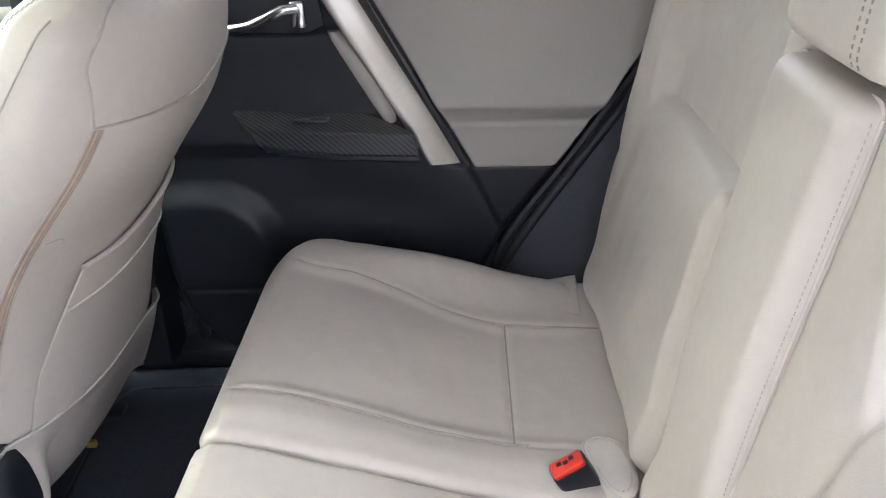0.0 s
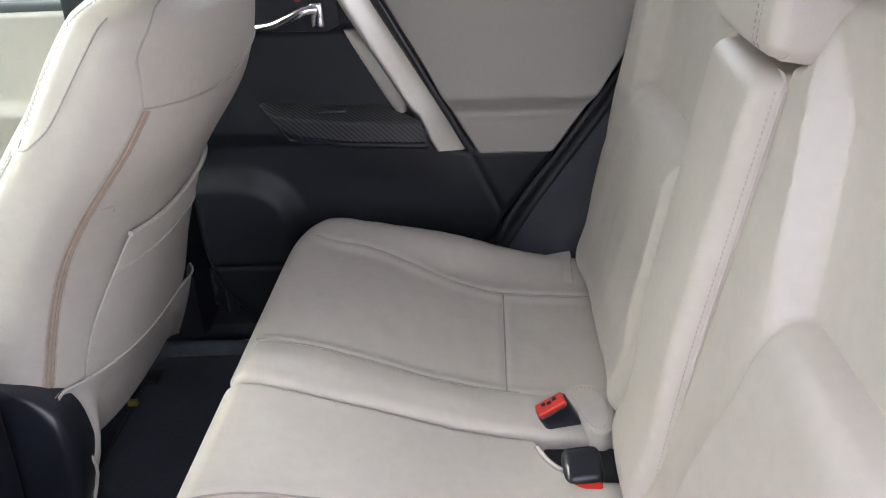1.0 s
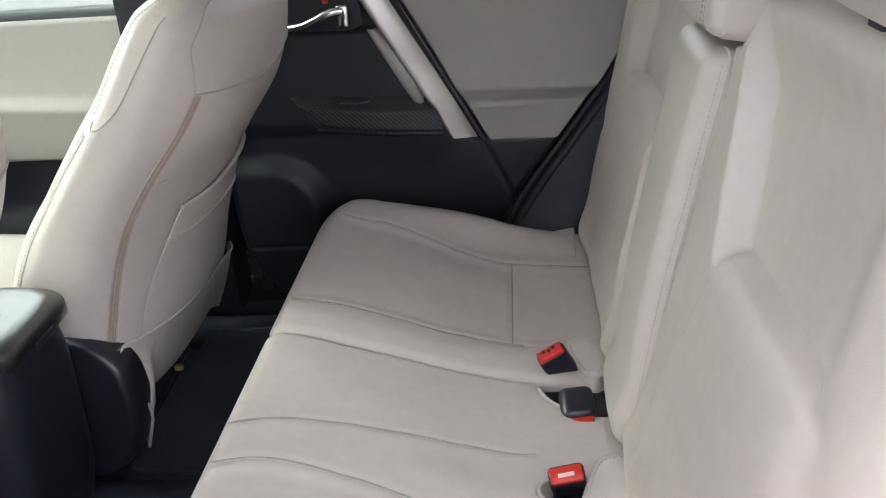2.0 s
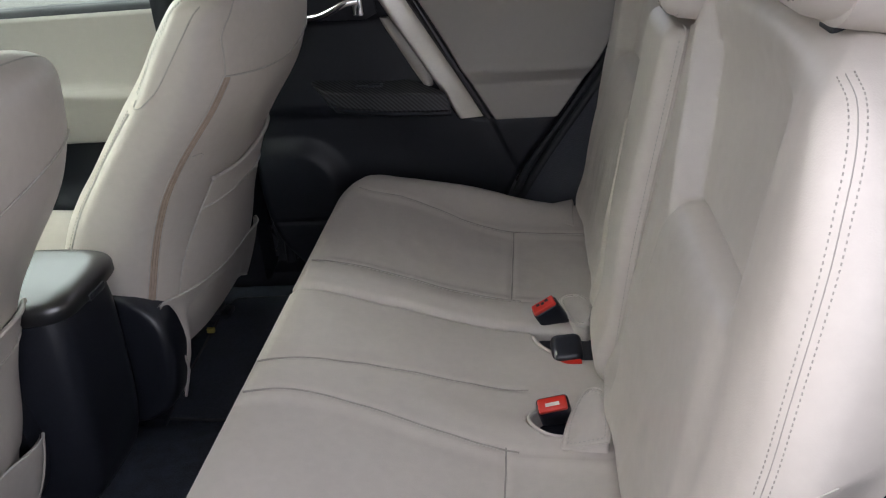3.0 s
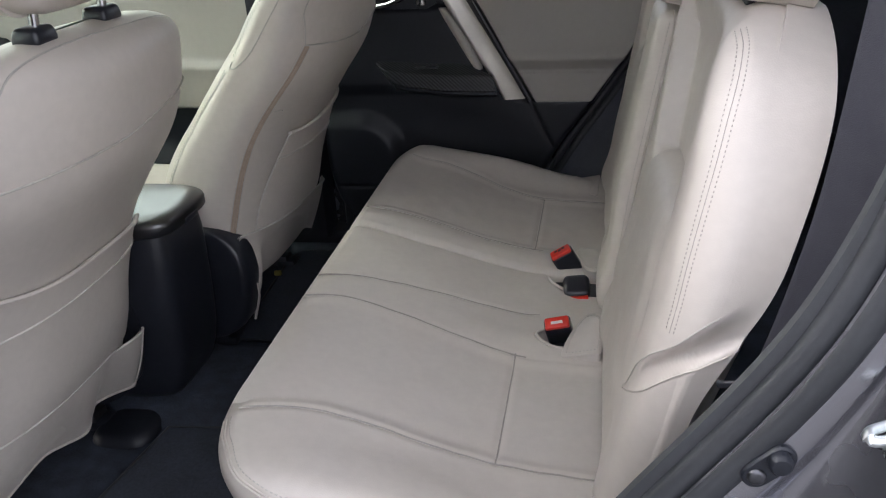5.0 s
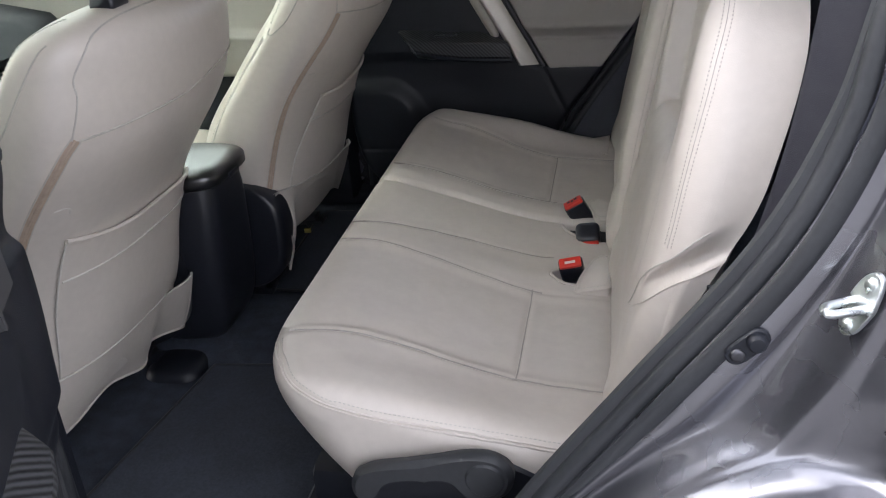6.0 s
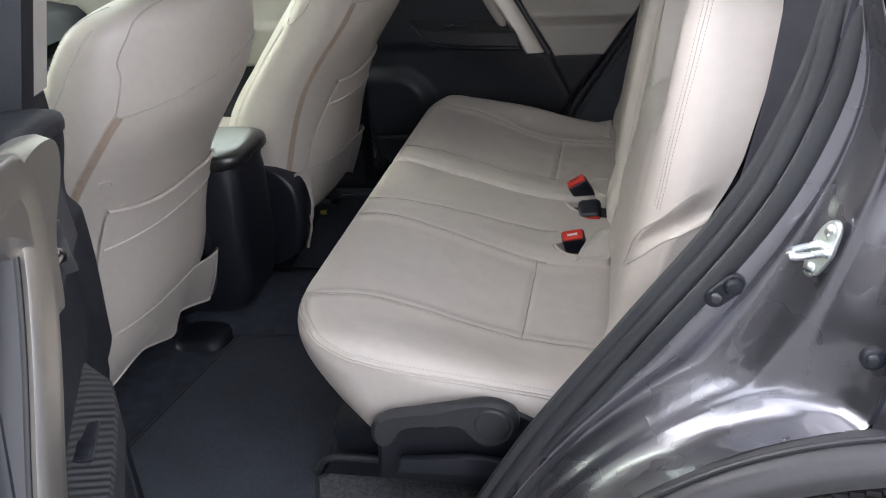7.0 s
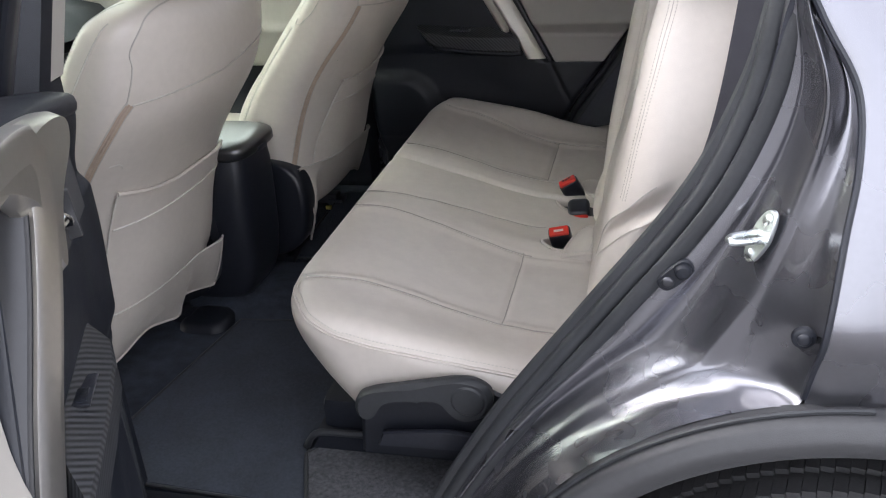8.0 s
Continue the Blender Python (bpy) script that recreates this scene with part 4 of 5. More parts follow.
def front_seat(at, tag, inboard, posts, trim):
    root = thing("front_seat", tag, "car seat", at, "front seats")
    zs = list(np.linspace(0.59, 1.22, 70)) + [1.228, 1.235, 1.241, 1.246, 1.250, 1.2535, 1.256, 1.258]
    shape_back = loft([seat_section(z) for z in zs])
    back = part("backrest", shape_back, LEATHER, root, sharp=60)
    on = lambda y, z, up=0.0015: Vector((seat_back_x(y, z) + up, y, z))
    part("seam", tube([on(y, 1.104 + trim["yoke"] * (min(y, 0.0) / 0.2) ** 2 + 0.13 * max(y, 0.0)) for y in np.linspace(-0.224, 0.23, 50)], 0.0016, 6), STITCH, back)
    part("seam", tube(laid(shape_back, spline([on(-0.222 + trim["zip"], 1.106 + trim["yoke"]), on(-0.228, 1.16), on(-0.230, 1.185), on(-0.214, 1.215), on(-0.187, 1.236), on(-0.131, 1.246), on(-0.05, 1.249), on(0.08, 1.247), on(0.17, 1.242), on(0.222, 1.228)], 90), 0.0004), 0.0014, 6), STITCH, back)
    # zip tape down the near rear edge, laid on the cover
    run = spline([on(y + trim["zip"], z) for y, z in ((-0.217, 1.105 + trim["yoke"]), (-0.226, 1.08), (-0.231, 1.02), (-0.229, 0.95), (-0.226, 0.87), (-0.227, 0.75), (-0.232, 0.60))], 60)
    cols = [laid(shape_back, run, h, w) for w, h in ((-0.0070, 0.0), (-0.0062, 0.0010), (-0.004, 0.0012), (-0.0026, 0.0004), (-0.0014, 0.0020), (0.0, 0.0025), (0.0014, 0.0020), (0.0026, 0.0004), (0.004, 0.0012), (0.0062, 0.0010), (0.0070, 0.0))]
    part("zip_tape", sheet([[c[i] for c in cols] for i in range(len(run))]), TAN, back, "tan zip tape along the cover's edge", sharp=50)
    for d in (-0.0076, 0.0076):
        part("seam", tube(laid(shape_back, run, 0.0002, d), 0.0012, 6), STITCH, back)
    # shoulder wing: a narrow tongue outlined by a seam, and the piped front edge below it
    wing = [Vector((x, -half_w(min(z, 1.25)), z)) for x, z in ((-0.352, 1.232), (-0.393, 1.173), (-0.432, 1.119), (-0.459, 1.096), (-0.474, 1.088), (-0.486, 1.092), (-0.484, 1.106))]
    part("seam", tube(laid(shape_back, spline(wing, 50), 0.0003), 0.0014, 6), STITCH, back)
    hem = spline([Vector((x, -half_w(min(z, 1.25)) + 0.012, z)) for x, z in ((-0.366, 1.250), (-0.405, 1.208), (-0.442, 1.165), (-0.478, 1.108))], 50)
    for d in (-0.003, 0.003):
        part("stitching", dashes(laid(shape_back, hem, 0.0003, d), 0.0034, 0.0036, 0.0009), STITCH, back)
    hem = spline([Vector((x, -half_w(z) + 0.014, z)) for x, z in ((-0.492, 1.076), (-0.560, 1.004), (-0.62, 0.915), (-0.68, 0.80))], 60)
    part("seam", tube(laid(shape_back, hem, 0.0004), 0.0020, 6), SEAM, back)
    part("stitching", dashes(laid(shape_back, hem, 0.0003, 0.008), 0.0034, 0.0036, 0.0009), STITCH, back)
    # map pocket: a pouch with a sagging piped mouth
    top_left, mouth_mid, mouth_far, foot_near, foot_far, tuck_near, tuck_far = trim["pocket"]
    mouth = lambda y: mouth_mid + (0.926 - mouth_mid) * (min(y, 0.0) / 0.19) ** 2 + (mouth_far - mouth_mid) * (max(y, 0.0) / 0.225) ** 2
    foot = lambda y: foot_near + (foot_far - foot_near) * (y + 0.19) / 0.43
    rows = []
    for k in range(25):
        g = k / 24
        row = []
        left = -0.188 + (top_left + 0.188) * g ** 1.5
        for y in np.linspace(left, 0.232, 40):
            z = foot(y) + (mouth(y) - foot(y)) * g
            swell = 0.003 + 0.008 * math.sin(math.pi * min(1, g * 0.9 + 0.1)) * (1 - ((y - 0.02) / 0.212) ** 4) + 0.004 * g
            row.append(Vector((seat_back_x(min(max(y, -0.205), 0.225), z) + swell, y, z)))
        rows.append(row)
    shape = sheet(rows)
    pocket = part("map_pocket", join(shape, ([q - Vector((0.004, 0, 0)) for q in shape[0]], shape[1])), LEATHER, back, sharp=60)
    part("piping", tube([q + Vector((0.001, 0, 0.002)) for q in rows[-1]], 0.0042, 8), LEATHER, pocket)
    line = [Vector((0, y, tuck_near + (tuck_far - tuck_near) * (y + 0.18) / 0.40)) for y in np.linspace(rows[16][0].y, 0.228, 40)]
    part("seam", tube(laid(shape, [q + Vector((seat_back_x(q.y, q.z) + 0.02, 0, 0)) for q in line], 0.0008, 0, (1, 0, 0)), 0.0020, 6), SEAM, pocket)
    part("seam", tube([r[0] + Vector((0.0006, 0, 0)) for r in rows], 0.0016, 6), SEAM, pocket)
    # loose skirt below the pocket, flaring out
    low, left_low = curve(*trim["hem"]), trim["hem_left"]
    rows = []
    for k in range(17):
        g = k / 16
        y0 = -0.240 + (left_low + 0.240) * step(0.0, 1.0, g)
        rows.append([Vector((seat_back_x(min(0.225, max(-0.22, y)) * 0.97, max(0.55, foot(y))) - 0.055 * g + 0.004 + trim["kick"] * (step(0.10, 0.212, y) + 0.4 * g * step(0.16, 0.212, y)) + trim["kick_near"] * step(-0.15, -0.222, y) * step(0.1, 0.7, g) + 0.005 * math.sin(math.pi * g) + 0.004 * math.sin(y * 26) * g, y, foot(y) + (low(y) - foot(y)) * g)) for y in np.linspace(y0, trim["hem_far"] + trim["hem_out"] * g, 60)])
    part("seam", tube([q + Vector((0.001, 0, 0)) for q in rows[0]], 0.0022, 6), SEAM, back)
    part("seam", tube([on(-0.219, 0.990, 0.001), on(-0.204, 0.990, 0.001), on(-0.197, 0.986, 0.001), on(-0.194, 0.978, 0.001)], 0.0010, 6), SEAM, back)
    shape = sheet(rows)
    skirt = part("cover_skirt", join(shape, ([q - Vector((0.005, 0, 0)) for q in shape[0]], shape[1])), LEATHER, back, sharp=60)
    part("piping", tube(rows[-1], 0.0028, 8), LEATHER, skirt)
    part("piping", tube([r[-1] for r in rows], 0.0028, 8), LEATHER, skirt)
    part("piping", tube([r[0] for r in rows[6:]], 0.0028, 8), LEATHER, skirt)
    # sitting cushion
    cushion = part("cushion", pad((-0.86, 0, 0.66), (0, 1, 0), (1, 0, 0), (0, 0, 1), -0.24, 0.23, lambda v: -0.25, lambda v: 0.25, lambda u, v: 0.05 - 0.06 * v + 0.018 * bell(abs(u) - 0.2, 0.06), 0.12, 0.05, 0.06, 50, 50), LEATHER, root, sharp=55)
    part("seam", tube([Vector((x, -0.15, 0.66 + 0.052 - 0.06 * (x + 0.86) + 0.018 * bell(-0.05, 0.06))) for x in np.linspace(-1.05, -0.68, 20)], 0.0015, 6), SEAM, cushion)
    # side cover, rails and feet
    y = inboard * 0.262
    part("side_cover", pad((-0.60, y, 0.57), (1, 0, 0), (0, 0, 1), (0, inboard, 0), -0.09, 0.182, lambda v: -0.42, lambda v: 0.052 + 0.036 * (1 - ((v - 0.06) / 0.13) ** 2), lambda u, v: 0.014 - 0.6 * (v - 0.03) ** 2, 0.05, 0.02, 0.07, 60, 50), GLOSS_BLACK, root, "black seat side cover")
    part("side_cover", pad((-0.60, -y, 0.57), (1, 0, 0), (0, 0, 1), (0, -inboard, 0), -0.08, 0.10, lambda v: -0.42, lambda v: -0.02, lambda u, v: 0.004, 0.05, 0.02, 0.06, 20, 16), BLACK, root)
    for dy in (-0.20, 0.20):
        rail = part("rail", box(-0.83, dy, 0.462, 0.44, 0.045, 0.030, 0.004), STEEL, root)
        part("rail_foot", box(-0.615, dy, 0.452, 0.05, 0.05, 0.022, 0.006), GLOSS_BLACK, rail)
    if inboard > 0:
        part("loose_thread", tube(spline([on(0.232, 0.705), on(0.238, 0.712) + Vector((0.004, 0.008, 0.0)), on(0.238, 0.712) + Vector((0.006, 0.020, -0.002)), on(0.238, 0.712) + Vector((0.004, 0.032, -0.006))], 16), 0.0006, 5), RED_PRINT, back, "loose white thread")
        part("rail_cover", loft([[Vector((-0.548 + 0.055 * k * px, 0.190 + 0.050 * k * py, z)) for px, py in ring(1, 1, 32, 3)] for z, k in ((0.441, 1.2), (0.446, 1.17), (0.452, 1.10), (0.457, 1.0), (0.460, 0.9), (0.462, 0.6), (0.463, 0.35))]), BLACK, root, sharp=60)
    if posts:
        for dy in (-0.08, 0.08):
            part("post", tube([(-0.348, dy, 1.20), (-0.330, dy, 1.35)], 0.0065, 12, (0, 1, 0)), CHROME, back)
            part("post_sleeve", box(-0.343, dy, 1.262, 0.042, 0.050, 0.022, 0.007, 3, 0.85), GLOSS_BLACK, back)
    hr = part("headrest", pad((-0.335, 0, 1.368), (0, 1, 0), (0.17, 0, 0.98), (0.98, 0, -0.17), -0.085, 0.10, lambda v: -0.135, lambda v: 0.135, lambda u, v: 0.045 - 0.5 * u * u, 0.055, 0.04, 0.05, 50, 50), LEATHER, root, sharp=55)
    return root


front_seat((0, 0.385, 0), "light grey leather front seat with back pocket, beside the console", -1, True,
           {"yoke": 0.014, "zip": 0.0, "pocket": (-0.140, 0.912, 0.930, 0.716, 0.690, 0.868, 0.850), "hem_left": -0.225, "hem_far": 0.228, "hem_out": 0.006, "kick": 0.015, "kick_near": 0.052, "hem": ((-0.24, 0.512), (-0.222, 0.520), (-0.200, 0.590), (-0.16, 0.618), (0.0, 0.606), (0.165, 0.572), (0.22, 0.548), (0.256, 0.545))})
front_seat((-0.135, -0.354, 0), "light grey leather driver seat with zipped cover and back pocket", 1, True,
           {"yoke": -0.004, "zip": -0.010, "pocket": (-0.186, 0.896, 0.884, 0.672, 0.662, 0.850, 0.842), "hem_left": -0.240, "hem_far": 0.214, "hem_out": 0.002, "kick": 0.030, "kick_near": 0.0, "hem": ((-0.243, 0.528), (-0.15, 0.548), (-0.05, 0.562), (0.0, 0.550), (0.05, 0.534), (0.072, 0.536), (0.092, 0.560), (0.12, 0.558), (0.17, 0.545), (0.217, 0.533))})


# ---- centre console ----
console = thing("centre_console", "black plastic centre console with padded armrest lid", "console", (0, 0, 0))
rings = []
body_x = curve((0.445, -0.66), (0.455, -0.632), (0.475, -0.608), (0.51, -0.590), (0.58, -0.578), (0.70, -0.572), (0.79, -0.570), (0.822, -0.574))
body_w = curve((0.445, 0.070), (0.455, 0.082), (0.475, 0.094), (0.51, 0.103), (0.58, 0.108), (0.75, 0.107), (0.822, 0.102))
for z in [0.445, 0.450, 0.457, 0.466, 0.478, 0.495, 0.52] + list(np.linspace(0.56, 0.815, 9)) + [0.822]:
    rings.append([Vector((body_x(z) - 0.45 + 0.45 * px, body_w(z) * py, z)) for px, py in ring(1, 1, 120, 8)])
part("body", loft(rings), GLOSS_BLACK, console, sharp=60)
lid = []
for k in range(15):
    a = radians(90) * k / 14
    d = 0.030 * (1 - math.cos(a))
    lid.append([Vector((-0.80 + (0.247 - d) * px, (0.110 - d) * py, 0.846 + 0.020 * math.sin(a))) for px, py in ring(1, 1, 120, 6)])
lid.append([Vector((-0.80 + 0.12 * px, 0.045 * py, 0.8685)) for px, py in ring(1, 1, 120, 4)])
lid = [[Vector((-0.80 + (0.247 - d) * px, (0.110 - d) * py, z)) for px, py in ring(1, 1, 120, 6)] for z, d in ((0.825, 0.008), (0.828, 0.003), (0.832, 0.0))] + lid
part("lid", loft(lid), LID, console, "smooth black armrest lid", sharp=60)
part("latch", box(-0.556, 0.0, 0.832, 0.012, 0.05, 0.012, 0.003), GLOSS_BLACK, console)


# ---- floor mats and loose floor details ----
mat_near = part("floor_mat", slab([(-0.66, -0.62), (-0.62, -0.730), (-0.24, -0.748), (-0.215, -0.735), (-0.258, -0.62), (-0.255, -0.20), (-0.34, -0.14), (-0.60, -0.16)], 0.441, 0.452, "z", 0.006), MAT_RUBBER)
tagged(mat_near, "black fabric floor mat in the rear footwell", "floor mat")
mat_far = part("floor_mat", slab([(-0.62, 0.62), (-0.60, 0.66), (-0.30, 0.67), (-0.22, 0.64), (-0.22, 0.22), (-0.34, 0.16), (-0.60, 0.18)], 0.441, 0.452, "z", 0.006), MAT_RUBBER)
tagged(mat_far, "black fabric floor mat by the closed door", "floor mat")
patch = part("carpet_strip", slab([(-0.255, -0.62), (-0.24, -0.60), (0.10, -0.60), (0.06, -0.755), (-0.205, -0.755)], 0.442, 0.462, "z", 0.006), LOOP)
tagged(patch, "grey loop carpet beside the seat base", "carpet")
for own, edge_line, z in ((mat_near, [(-0.66, -0.62), (-0.62, -0.730), (-0.24, -0.748), (-0.215, -0.735), (-0.258, -0.62), (-0.255, -0.20), (-0.34, -0.14), (-0.60, -0.16)], 0.449), (mat_far, [(-0.62, 0.62), (-0.60, 0.66), (-0.30, 0.67), (-0.22, 0.64), (-0.22, 0.22), (-0.34, 0.16), (-0.60, 0.18)], 0.449), (patch, [(-0.255, -0.62), (-0.24, -0.60), (0.10, -0.60), (0.06, -0.755), (-0.205, -0.755)], 0.458)):
    part("edge_binding", tube([Vector((x, y, z)) for x, y in edge_line], 0.0038, 8, closed=True), RUBBER, own, "dark rubbery bound edge")
tag = part("paper_tag", box(-0.60, 0.47, 0.475, 0.018, 0.010, 0.012, 0.002), YELLOW)
tagged(tag, "small yellow tag under the front seat", "tag")
bracket = part("rail_end", join(box(-0.648, 0.206, 0.462, 0.055, 0.022, 0.010, 0.003), box(-0.66, 0.206, 0.452, 0.06, 0.030, 0.018, 0.003)), ZINC)
tagged(bracket, "bare metal seat-rail end on the carpet", "bracket")


# ---- doors ----
HINGE_X, HINGE_Y = -0.56, 0.90
door_rear = curve((0.44, 0.010), (0.556, 0.055), (0.684, 0.105), (0.84, 0.218), (0.996, 0.328), (1.10, 0.395), (1.25, 0.43))
door_front = curve((0.44, -0.40), (0.50, -0.455), (0.58, -0.505), (0.70, -0.525), (1.3, -0.525))


def panel_high(x, z, pocket=1.0):
    """Relief of the rear door's black trim panel."""
    h = 0.014
    # speaker and bottle pocket
    edge = math.hypot(max(0.0, x + 0.43), max(0.0, z - 0.69))
    bulge = pocket * (1 - step(0.085, 0.140, edge))
    h += 0.024 * bulge * (1 - 0.35 * step(0.56, 0.45, z))
    h -= 0.004 * bell(z - 0.612, 0.004) * bulge
    # hollow below the armrest
    h -= 0.010 * bell(x + 0.17, 0.10) * bell(z - 0.78, 0.07)
    h += 0.012 * step(0.86, 0.90, z) * (1 - step(1.075, 1.10, z))
    h += 0.016 * step(1.10, 1.18, z)
    if pocket < 1:
        h += (1 - step(-0.50, -0.42, x)) * (0.010 * step(0.85, 1.05, z) - 0.045 * step(0.86, 0.74, z))
    h = h + (0.006 - h) * step(0.0, 0.03, x + 0.175 - (1.142 - z) * 0.555) * step(0.835, 0.850, z)
    # split line that runs on below the silver bar
    h -= 0.005 * bell(x - (0.03 + (0.85 - z) * 0.48), 0.006) * (1 - step(0.84, 0.88, z))
    return h


def insert_high(x, z):
    t = z + 0.01 * x
    h = curve_insert(t)
    return h + 0.0015 * noise.noise(Vector((x * 14, z * 14, 3.1)))


curve_insert = curve((0.80, 0.020), (0.905, 0.021), (0.916, 0.022), (0.923, 0.0195), (0.930, 0.022), (0.942, 0.030), (0.954, 0.040), (0.966, 0.039), (0.985, 0.031), (1.01, 0.023), (1.05, 0.017), (1.25, 0.015))


def rear_door(root, s, proud=0.0):
    """Inner trim, skin, glass and frame of a rear door; s is the side of the car that it closes, proud how far the trim stands in."""
    def at(x, inward, z):
        return Vector((x - HINGE_X, s * -(inward + proud), z))
    U, V, N = (1, 0, 0), (0, 0, 1), (0, -s, 0)
    O = at(0, 0.115, 0)
    main = part("trim_panel", pad(O, U, V, N, 0.47, 1.205, door_front, lambda z: door_rear(z) - 0.012, panel_high if s > 0 else lambda x, z: panel_high(x, z, 0.2), 0.02 + proud, 0.020, 0.02, 230, 230), BLACK, root, "black moulded door trim", sharp=55)
    bar_l = lambda z: -0.1155 + (1.142 - z) * 0.555
    ins = part("insert", pad(O, U, V, N, 0.838, 1.200, bar_l, lambda z: door_rear(z) - 0.022, insert_high, 0.0, 0.006, 0.004, 90, 130), VINYL, root, "pale grey padded door insert", sharp=55)
    # silver bar along the pull
    lo = lambda z: -0.183 + (1.142 - z) * 0.555
    deep = curve((0.84, 0.128), (0.93, 0.1385), (1.06, 0.152), (1.13, 0.164), (1.22, 0.166))
    spine = spline([at(lo(z) + d, deep(z), z) for z, d in ((0.858, 0.024), (0.90, 0.026), (1.0, 0.027), (1.10, 0.028), (1.165, 0.030), (1.205, 0.036), (1.228, 0.066))] + [at(0.02, 0.164, 1.240), at(0.25, 0.150, 1.252)], 80)
    bar_side = [(-0.0240, -0.034), (-0.0240, 0.006), (-0.0215, 0.0160), (-0.012, 0.0150), (0.006, 0.0120), (0.0195, 0.0078), (0.0245, 0.0040), (0.0275, -0.006), (0.0290, -0.018), (0.0290, -0.034)]
    bar_face = [(-0.0268, 0.006), (-0.0266, 0.0165), (-0.0250, 0.0208), (-0.0210, 0.0227), (-0.012, 0.0214), (0.006, 0.0180), (0.0195, 0.0140), (0.0222, 0.0120), (0.0205, 0.0080), (0.006, 0.0126), (-0.012, 0.0156), (-0.0215, 0.0170)]
    for name, outline, mat, label in (("bar_body", bar_side, BAR_FLANK, "dark grey metallic flank of the bar"), ("silver_bar", bar_face, SATIN, "satin silver trim bar")):
        p, f = sweep(spine, [(s * x, y) for x, y in outline], (0, -s, 0))
        n = len(outline)
        p = [Vector((q.x - 0.555 * (0.852 - q.z), q.y, 0.852)) if i < n else q for i, q in enumerate(p)]
        part(name, (p, f), mat, root, label, sharp=34)
    part("bar_gap", sweep([at(lo(z) + 0.0585, 0.128, z) for z in np.linspace(1.2, 0.845, 30)], ring(0.0055, 0.016, 12, 4), (0, 1, 0)), GLOSS_BLACK, root)
    # padded pull beside the bar
    rows = []
    for k in range(25):
        g = k / 24
        z = 1.088 - 0.156 * g
        c = lo(z) - 0.019 + 0.008 * math.sin(math.pi * g)
        w = 0.020 * (math.sin(math.pi * (0.06 + 0.88 * g)) ** 0.5) + 0.001
        rows.append([at(c - 0.005 + w * px, 0.136 + 0.014 * (py + 0.4), z) for px, py in ring(1, 1, 16)])
    part("pull_pad", loft(rows), VINYL, root, "pale padded door pull")
    # armrest shelf with carbon-look cover
    shelf = []
    for x, d, skew in ((-0.366, 0.004, 0.0), (-0.356, 0.020, 0.004), (-0.342, 0.038, 0.008), (-0.30, 0.047, 0.010), (-0.20, 0.051, 0.012), (-0.10, 0.053, 0.024), (-0.086, 0.053, 0.036)):
        y0, zi = 0.133 - 0.6 * proud, 0.950 + 0.010 * step(-0.18, -0.366, x)
        slant, nose = 0.070 * step(-0.17, -0.086, x), 0.024 * step(-0.28, -0.366, x)
        shelf.append([at(x - slant, y0, zi), at(x - slant * 0.6 + skew * 0.35, y0 + d * 0.35, zi - 0.15 * d), at(x + skew * 0.9, y0 + d * 0.94, zi - 0.4 * d - 0.004), at(x + skew, y0 + d, zi - 0.4 * d - 0.009), at(x + skew * 1.1 + nose, y0 + d * 1.02, zi - 0.4 * d - 0.036 - 0.03 * (x + 0.36)), at(x + skew * 1.1 + nose, y0 + d * 0.9, zi - 0.4 * d - 0.042 - 0.03 * (x + 0.36)), at(x + skew * 0.4 + nose, y0, zi - 0.075)])
    arm_rest = part("armrest", loft(shelf), CARBON, root, "armrest with carbon-look film", sharp=25)
    part("armrest_base", moved(loft(shelf), Matrix.Translation((0.004, s * 0.006, -0.012))), GLOSS_BLACK, root, sharp=25)
    q = at(-0.225, 0.157 - 0.6 * proud, 0.9415)
    sw = part("window_switch", box(q.x, q.y, q.z, 0.062, 0.022, 0.004, 0.0015), GLOSS_BLACK, arm_rest, "black window switch")
    part("switch_key", box(q.x + 0.012, q.y, q.z + 0.002, 0.026, 0.013, 0.003, 0.001), BLACK, sw)
    # handle bowl and chrome handle
    corners = ((-0.40, 1.092), (-0.215, 1.088), (-0.190, 1.10), (-0.20, 1.18), (-0.40, 1.185)) if s > 0 else ((-0.395, 1.090), (-0.25, 1.082), (-0.24, 1.10), (-0.25, 1.155), (-0.385, 1.162))
    deep_bowl = 0.148 if s > 0 else 0.166
    bowl = part("handle_bowl", slab([(at(x, 0, z).x, z) for x, z in corners], s * -(deep_bowl + 0.002), s * -(deep_bowl - 0.002), "y", 0.001), GLOSS_BLACK if s > 0 else FLARE, root)
    grip = [at(-0.345, 0.153, 1.098), at(-0.31, 0.163, 1.104), at(-0.28, 0.170, 1.116), at(-0.252, 0.172, 1.128), at(-0.228, 0.166, 1.130)]
    part("handle", join(sweep(spline(grip, 20), ring(0.007, 0.009, 12), (0, 0, 1)), box(at(-0.228, 0.166, 1.122).x, s * -(0.163 + proud), 1.120, 0.026, 0.016, 0.046, 0.006, 3)), CHROME, root, "chrome inner door handle")
    if s < 0:
        part("bowl_wall", slab([(s * -y, z) for y, z in ((0.150, 1.086), (0.182, 1.092), (0.178, 1.146), (0.150, 1.160))], at(-0.300, 0, 0).x, at(-0.294, 0, 0).x, "x", 0.001), FLARE, root)
    if s > 0:
        part("lock_mark", box(at(-0.262, 0.156, 1.152).x, s * -0.156, 1.152, 0.010, 0.010, 0.016, 0.002), RED, root, "small red lock mark")
